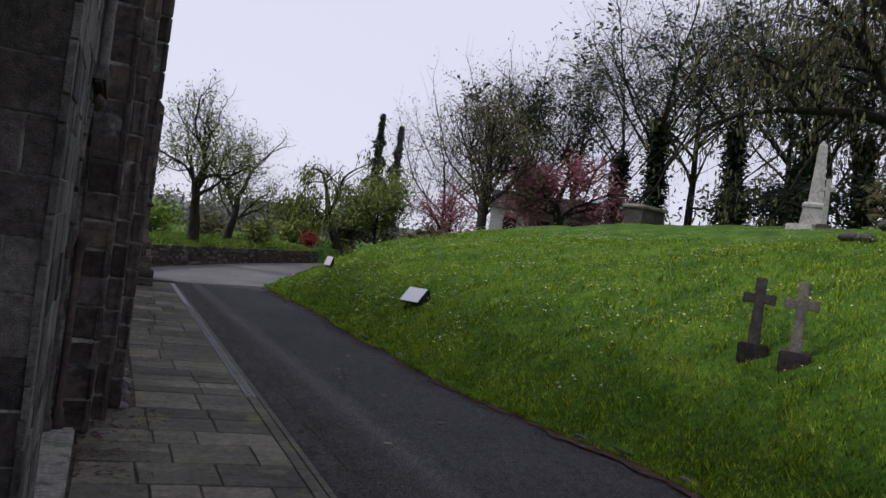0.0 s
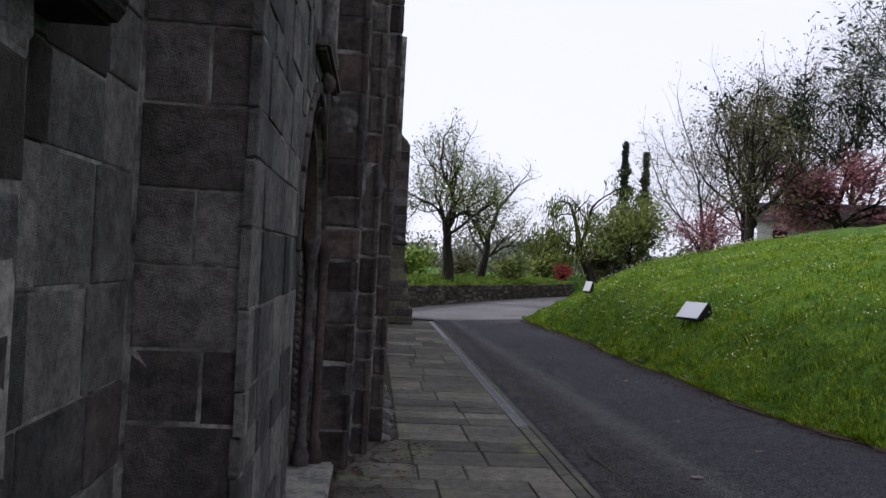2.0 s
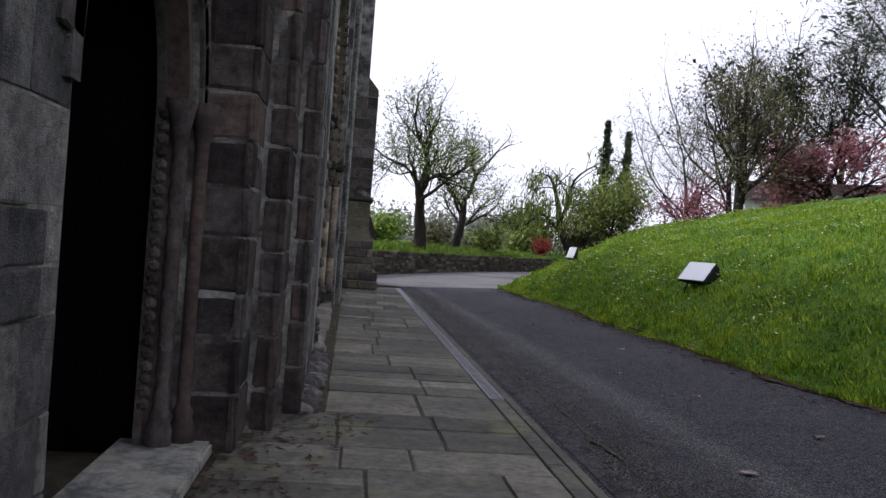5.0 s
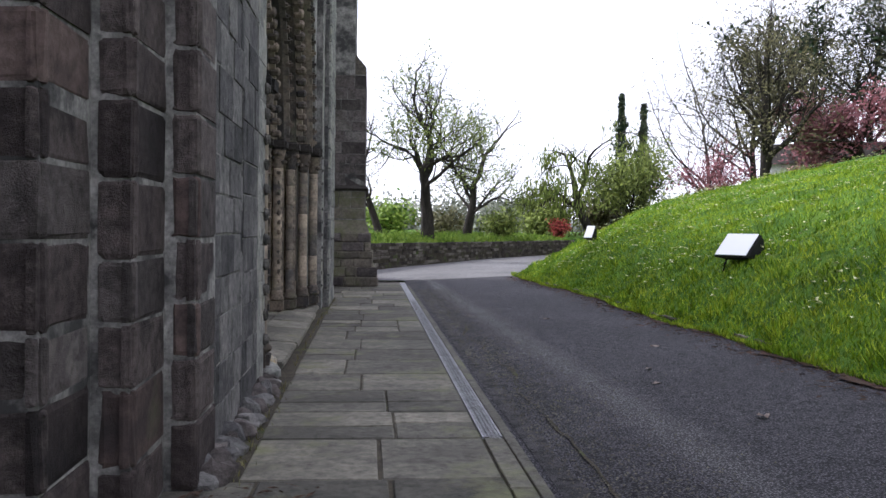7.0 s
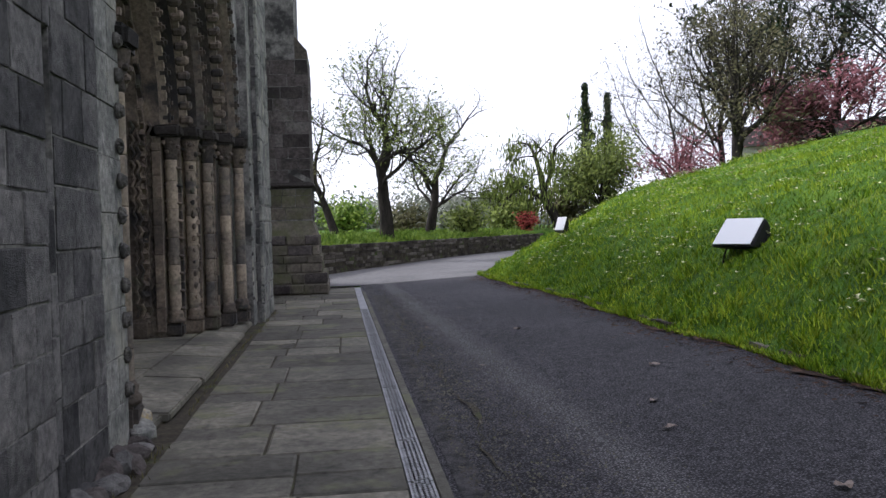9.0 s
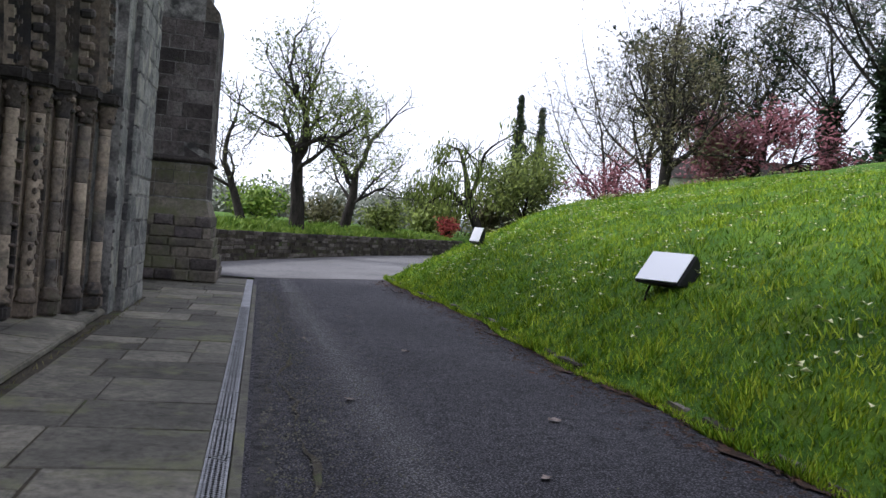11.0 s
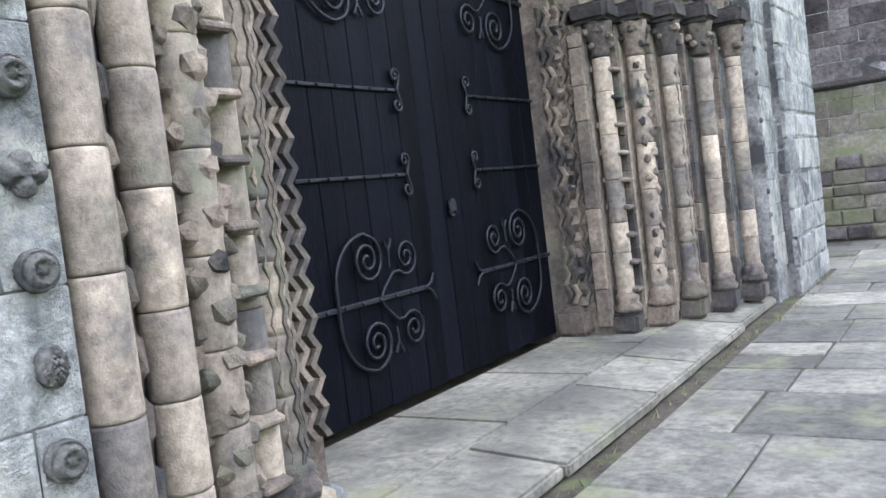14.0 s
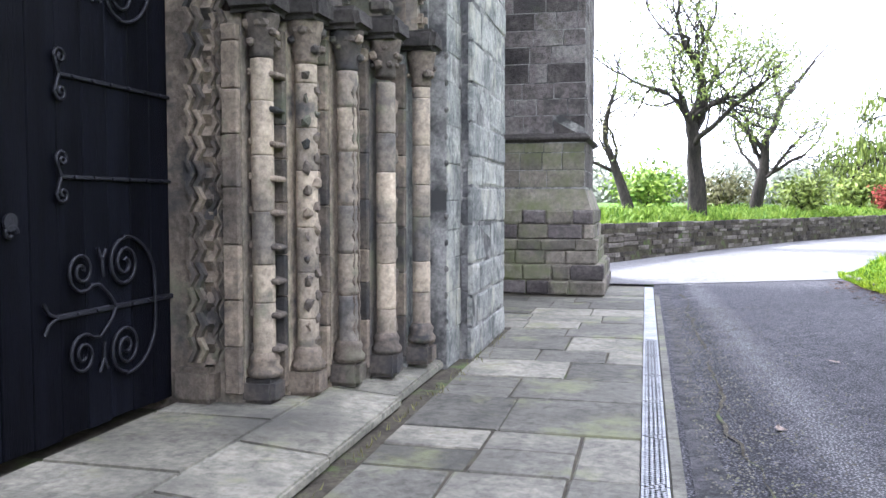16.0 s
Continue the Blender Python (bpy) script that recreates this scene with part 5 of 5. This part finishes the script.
# ---- masonry pieces ----
ST = [M_soot, M_soot, M_soot, M_stone, M_red]
masonry(wall_1, (-1.13, 0.5, 0.0), 90, 4.5, 0.9, 2.45, (0.3, 0.42), (0.4, 0.75), [M_mid, M_mid, M_stone], seed=3)
masonry(wall_1, (-1.13, 0.5, 0.0), 90, 4.1, 2.45, 3.4, (0.3, 0.36), (0.4, 0.75), [M_dark, M_dark, M_mid], seed=4)
masonry(wall_1, (-1.13, 4.6, 0.0), 90, 0.4, 2.45, 3.4, (0.3, 0.36), (0.4, 0.5), [M_mid], seed=6)
masonry(wall_1, (-1.13, 0.5, 0.0), 90, 4.5, 3.4, 5.0, (0.3, 0.42), (0.4, 0.75), [M_mid, M_stone], seed=5)
# low buttress against the wall, under a soot-black sloping weathering
mesh_ob("wall_core", box(-1.2, -1.03, 1.0, 3.66, 0.3, 2.86), M_mortar, wall_1)
masonry(wall_1, (-1.03, 1.0, 0.0), 90, 2.68, 0.4, 2.86, (0.32, 0.4), (0.4, 0.7), [M_mid, M_stone, M_dark], seed=15, worn=0.04)
bm = bmesh.new()
prof = [(-1.14, 2.82), (-0.92, 2.82), (-0.88, 2.88), (-0.89, 2.98), (-1.14, 3.72)]
a = [bm.verts.new((x, 0.98, z)) for x, z in prof]
b = [bm.verts.new((x, 4.02, z)) for x, z in prof]
bm.faces.new(a), bm.faces.new(b[::-1])
for i in range(5):
    bm.faces.new((a[i], b[i], b[(i + 1) % 5], a[(i + 1) % 5]))
bmesh.ops.recalc_face_normals(bm, faces=bm.faces[:])
bmesh.ops.bevel(bm, geom=bm.edges[:], offset=0.015, segments=2, affect="EDGES")
mesh_ob("weathering", bm, M_dark, wall_1, "soot-black sloping weathering stone")
masonry(wall_2, (-1.12, 5.06, 0.0), 0, 0.5, 0.0, 4.6, (0.32, 0.37), (0.42, 0.6), [M_stone], seed=5)
masonry(wall_2, (-0.62, 5.03, 0.0), 90, 2.22, 0.0, 4.6, (0.17, 0.36), (0.18, 0.58), [M_mid], seed=7)
masonry(wall_4, (-0.62, 7.25, 0.0), 90, 2.4, 2.15, 5.0, (0.24, 0.34), (0.3, 0.5), [M_mid], seed=8, skip=lambda u, z: math.hypot(u + 7.25 - SD_C, z - SD_Z) < SD_R + 0.22)
masonry(wall_3, (-0.62, 9.66, 0.0), 90, 0.14, 0.0, 5.0, (0.24, 0.34), (0.3, 0.5), [M_mid], seed=9)
for i, (x, y0, y1) in enumerate(STEPS):
    xp = -0.62 if i == 0 else STEPS[i - 1][0]
    masonry(steps_core[i], (xp, y0 + 0.03, 0.0), 0, x - xp, 0.0, 6.2, (0.3, 0.4), (0.6, 0.8), ST, seed=20 + i, worn=0.03)
    masonry(steps_core[i], (x - 0.03, y0, 0.0), 90, y1 - y0, 0.0, 6.2, (0.3, 0.4), (0.7, 0.9), ST if i < 2 else [M_soot, M_soot, M_stone], seed=20 + i, worn=0.03)
masonry(wall_8, (0.06, 11.7, 0.0), 90, 1.24, 0.05, 5.2, (0.26, 0.36), (0.26, 0.52), [M_mid], seed=31)
masonry(wall_8, (0.06, 12.94, 0.0), 90, 0.12, 0.05, 1.93, (0.3, 0.36), (0.2, 0.3), [M_mid], seed=32)
masonry(wall_8, (0.06, 12.94, 0.0), 90, 0.12, 2.62, 5.2, (0.3, 0.36), (0.2, 0.3), [M_mid], seed=32)
masonry(wall_8, (0.06, 13.06, 0.0), 90, 0.84, 0.05, 5.2, (0.26, 0.36), (0.26, 0.45), [M_mid], seed=31)
masonry(wall_8, (0.06, 13.9, 0.0), 90, 0.55, 0.05, 5.2, (0.3, 0.38), (0.3, 0.55), [M_grey], seed=36, worn=0.006, gap=0.006)
masonry(wall_9, (0.05, 14.45, 0.0), 90, 0.4, SPRING, 5.4, (0.28, 0.36), (0.3, 0.45), [M_grey], seed=33, skip=lambda u, z: math.hypot(u + 14.45 - 18.2, z - SPRING) < 3.75)
masonry(wall_10, (0.15, 22.2, 0.0), 90, 0.56, 0.0, 5.4, (0.26, 0.4), (0.28, 0.5), [M_grey], seed=35, gap=0.007)
masonry(portal, (-0.1, 3.62, -0.1), 90, 0.4, 0.0, 2.7, (0.3, 0.4), (0.4, 0.5), [M_grey], seed=37)
masonry(wall_11, (0.16, 22.75, 0.0), 0, 0.12, 0.0, 6.5, (0.26, 0.4), (0.3, 0.5), [M_mid], seed=38, worn=0.03)
masonry(wall_11, (0.28, 22.72, 0.0), 90, 1.9, 0.0, 6.5, (0.28, 0.4), (0.45, 0.8), [M_grey], seed=39, worn=0.03, gap=0.013)
masonry(wall_13, (-0.5, 29.0, 0.0), 0, 1.42, 1.8, 2.55, (0.26, 0.34), (0.3, 0.6), [M_moss], seed=41)
masonry(wall_13, (-0.5, 29.0, 0.0), 0, 1.42, 2.7, 5.68, (0.26, 0.34), (0.3, 0.6), [M_stone], seed=42)
masonry(wall_13, (0.92, 29.0, 0.0), 90, 2.2, 1.8, 5.6, (0.28, 0.34), (0.5, 0.8), [M_stone], seed=43)
for z0, z1, o, mm in ((0.0, 0.24, 0.36, [M_stone, M_moss]), (0.24, 0.5, 0.33, [M_moss, M_stone]), (0.5, 0.92, 0.22, [M_moss]), (0.92, 1.42, 0.16, [M_moss, M_stone])):
    masonry(wall_13, (-0.5, 29.0 - o, 0.0), 0, 1.42 + o, z0, z1, (0.23, 0.27), (0.3, 0.6), mm, seed=44 + int(z0 * 10), worn=0.035)
    masonry(wall_13, (0.92 + o, 29.0 - o, 0.0), 90, 2.2 + o, z0, z1, (0.23, 0.27), (0.4, 0.7), mm, seed=54 + int(z0 * 10), worn=0.035)
# ring of the small doorway
for k in range(15):
    a = math.pi * (k + 0.5) / 15
    bm = box(-0.05, 0.015, -0.13, 0.13, 0, 0.22, 0.01)
    bmesh.ops.transform(bm, matrix=Matrix.Translation((-0.6 - pa.x, -math.cos(a) * SD_R, SD_Z + math.sin(a) * SD_R)) @ Matrix.Rotation(math.pi / 2 - a, 4, "X") @ Matrix.Diagonal((1, 1, 1, 1)), verts=bm.verts)
    part("voussoir", bm, M_stone, porch)

# dry-stone wall stones
rw = random.Random(12)
z = 0.02
while z < 0.96:
    h = rw.uniform(0.075, 0.14)
    u = WLEN0
    while u < (WLEN1 if z > 0.3 else 16):
        w = rw.uniform(0.18, 0.7)
        lay(dry_wall, "wall_stone", Vector((u + w / 2, 0.06 + rw.uniform(-0.03, 0.03), z + h / 2 + 0.02 + rw.uniform(-0.012, 0.012))), 0, w - 0.02, h - 0.015, 0.12, M_drywall, 0.02)
        u += w
    z += h

# flagstones of the pavement
rp = random.Random(21)
flags = bpy.data.objects["pavement"]


def flag(x0, x1, y0, y1):
    t = rp.uniform(-0.004, 0.006)
    bm = box(x0 + rp.uniform(0.006, 0.013), x1 - rp.uniform(0.006, 0.013), y0 + rp.uniform(0.006, 0.014), y1 - rp.uniform(0.006, 0.014), -0.05, 0.0 + t, 0.01, 1)
    for v in bm.verts:
        v.co += Vector((rp.uniform(-1, 1) * 0.006, rp.uniform(-1, 1) * 0.006, rp.uniform(-1, 1) * 0.0015))
    part("flagstone", bm, M_flag, flags)


y = 3.25
while y < 30.3:
    d = rp.uniform(0.5, 1.0)
    edge = 1.93
    x = -0.2 if y < 11 else (0.3 if y < 23 else (0.32 if y < 24.6 else -0.4))
    if y < 9.6:
        x = -0.36
    if y > 28.3:
        x = 1.25
    first = True
    while x < edge - 0.02:
        w = rp.uniform(0.45, 1.0)
        if edge - x - w < 0.35:
            w = edge - x
        if w > 0.5 and d > 0.75 and rp.random() < 0.25:
            m = rp.uniform(0.4, 0.6) * d
            flag(x, x + w, y, y + m)
            flag(x, x + w, y + m, y + d)
        else:
            flag(x, x + w, y, y + d)
        x += w
    y += d

# edging stones at the bank's foot
re_ = random.Random(8)
verge = bpy.data.objects["verge"]
y = 4.0
while y < 30.5:
    w = re_.uniform(0.25, 0.6)
    yy = y + w / 2
    if re_.random() < 0.35:
        y += w
        continue
    ob = lay(verge, "edging_stone", Vector((toe(yy) - 0.03, yy, road_z(toe(yy), yy) + 0.03)), 90 + 0, w - 0.03, 0.12, 0.12, M_drywall, 0.03)
    ob.matrix_local = Matrix.Translation((toe(yy) - 0.03, yy, road_z(toe(yy), yy) + re_.uniform(-0.045, 0.005))) @ pose(0, 0, 0, 0, 0, -90 + re_.uniform(-9, 9)) @ Matrix.Diagonal((1, 1, 1, 1))
    y += w

# grass blades on the bank, flowers, bulb leaves and litter
rb = np.random.default_rng(5)


def blades(name, count, place, height, width, material, label, category, low=-9.0):
    V, F = [], []
    for _ in range(count):
        p = place()
        if p is None:
            continue
        x, y = p
        z = max(land(x, y), road_z(x, y), low) - 0.01
        a = rb.uniform(0, 6.28)
        h = height * rb.uniform(0.5, 1.4) * (0.55 + 1.5 * max(0.0, noise.noise((x * 2.6, y * 2.6, 11)) + 0.25 * noise.noise((x * 7, y * 7, 5))))
        lx, ly = rb.normal(0, 0.45) * h, rb.normal(0, 0.45) * h
        k = len(V)
        dx, dy = math.cos(a) * width, math.sin(a) * width
        V += [(x - dx, y - dy, z), (x + dx, y + dy, z), (x + lx, y + ly, z + h)]
        F.append((k, k + 1, k + 2))
    return tagged(raw_ob(name, V, F, material), label, category, kind="stuff")


def bank_spot():
    y = 3.5 + 30 * rb.random() ** 1.3
    d = -0.14 + 9 * rb.random() ** 1.8
    return toe(y) + d, y


blades("grass", 170000, bank_spot, 0.1, 0.01, M_blade, "short green grass blades covering the bank", "grass")


def wall_spot():
    u, s = rb.uniform(WLEN0, WLEN1), 0.25 + 3.0 * rb.random() ** 1.5
    p = WALL_A + WALL_D * u + WALL_N * s
    return p.x, p.y


blades("bulb_leaves", 42000, wall_spot, 0.19, 0.028, M_leafy, "lush bright green bulb leaves above the garden wall", "plants", 1.0)
V, F = [], []
for _ in range(4200):
    y = 4 + 34 * rb.random()
    x = toe(y) + 0.4 + 10 * rb.random()
    if noise.noise((x * 0.5, y * 0.5, 4)) < -0.1:
        continue
    z, s, k = land(x, y) + 0.09 + 0.06 * rb.random(), 0.02 + 0.028 * rb.random(), len(V)
    a = rb.uniform(0, 6.28)
    V += [(x + s * math.cos(a + q * 1.571), y + s * math.sin(a + q * 1.571), z + s * 0.6 * (q % 2)) for q in range(4)]
    F.append((k, k + 1, k + 2, k + 3))
tagged(raw_ob("flowers", V, F, M_petal), "scattered small pale flowers in the grass", "flowers", kind="stuff")
# twigs and crumbs of leaf on the paving by the wall, and reddish leaves along the verge
V, F = [], []
for k in range(4200):
    if k < 380:
        y = 8.2 + 3.0 * rb.random()
        x = -0.35 + 0.75 * rb.random() ** 1.6 + max(0, y - 9.8) * 0.35
        z = 0.012
    else:
        y = 4 + 26 * rb.random()
        x = toe(y) - 0.02 - abs(rb.normal(0, 0.26))
        z = road_z(x, y) + 0.014
    a, s, q = rb.uniform(0, 6.28), 0.012 + 0.02 * rb.random(), len(V)
    c, d = math.cos(a) * s * (2.0 if k % 3 else 1.0), math.sin(a) * s * (2.0 if k % 3 else 1.0)
    e, f = -math.sin(a) * s * 0.4, math.cos(a) * s * 0.4
    V += [(x - c, y - d, z), (x + e, y + f, z + 0.008), (x + c, y + d, z + 0.004), (x - e, y - f, z)]
    F.append((q, q + 1, q + 2, q + 3))
tagged(raw_ob("leaf_litter", V, F, M_soil), "brown twigs and crumbled leaves on paving and drive", "litter", kind="stuff")
# loose pale grit on the frayed asphalt
V, F = [], []
for _ in range(9000):
    y = 7 + 20 * rb.random() ** 1.4
    x = 2.25 + abs(rb.normal(0, 0.55))
    a, s, q = rb.uniform(0, 6.28), 0.004 + 0.009 * rb.random(), len(V)
    z = road_z(x, y) + 0.013
    V += [(x + s * math.cos(a + k * 2.1), y + s * math.sin(a + k * 2.1), z) for k in range(3)] + [(x, y, z + s * 0.8)]
    F += [(q, q + 1, q + 3), (q + 1, q + 2, q + 3), (q + 2, q, q + 3)]
tagged(raw_ob("grit", V, F, M_flag), "loose pale grit on the worn asphalt edge", "grit", kind="stuff")
# tufts of moss and grass at the wall foot and along the step
V, F = [], []
for k in range(330):
    g = k % 3 if k % 4 else 0
    y = (11.2 + 3.3 * rb.random(), 21.0 + 3.4 * rb.random(), 15.5 + 6 * rb.random())[g]
    x = (0.24 + 0.06 * rb.normal(), 0.33 + 0.05 * rb.normal(), 0.255 + 0.012 * rb.normal())[g]
    q, h, a = len(V), 0.02 + 0.04 * rb.random(), rb.uniform(0, 6.28)
    V += [(x - 0.006 * math.cos(a), y - 0.006 * math.sin(a), -0.004), (x + 0.006 * math.cos(a), y + 0.006 * math.sin(a), -0.004), (x + rb.normal(0, 0.015), y + rb.normal(0, 0.015), h)]
    F.append((q, q + 1, q + 2))
tagged(raw_ob("moss_tufts", V, F, M_olive), "small tufts of grass and moss in joints", "moss", kind="stuff")
# leaves lying on the drive
for x, y in ((3.75, 13.8), (4.1, 12.35), (3.95, 14.6), (3.3, 9.6), (3.0, 16.9), (4.5, 16.0), (2.8, 20.5), (3.9, 19.4), (4.4, 10.6), (3.6, 22.8)):
    r = random.Random(x * 31 + y)
    bm = bmesh.new()
    ctr = bm.verts.new((0, 0, 0.012))
    rim = [bm.verts.new((math.cos(q * 0.7) * 0.07 * r.uniform(0.5, 1.2), math.sin(q * 0.7) * 0.05 * r.uniform(0.5, 1.2), r.uniform(0.003, 0.03))) for q in range(9)]
    for q in range(9):
        bm.faces.new((ctr, rim[q], rim[(q + 1) % 9]))
    ob = mesh_ob("fallen_leaf", bm, M_litter)
    ob.location = (x, y, road_z(x, y) + 0.006)
    ob.rotation_euler[2] = r.uniform(0, 6)
    tagged(ob, "curled dry leaf lying on the asphalt", "leaf", group="leaves on the drive")
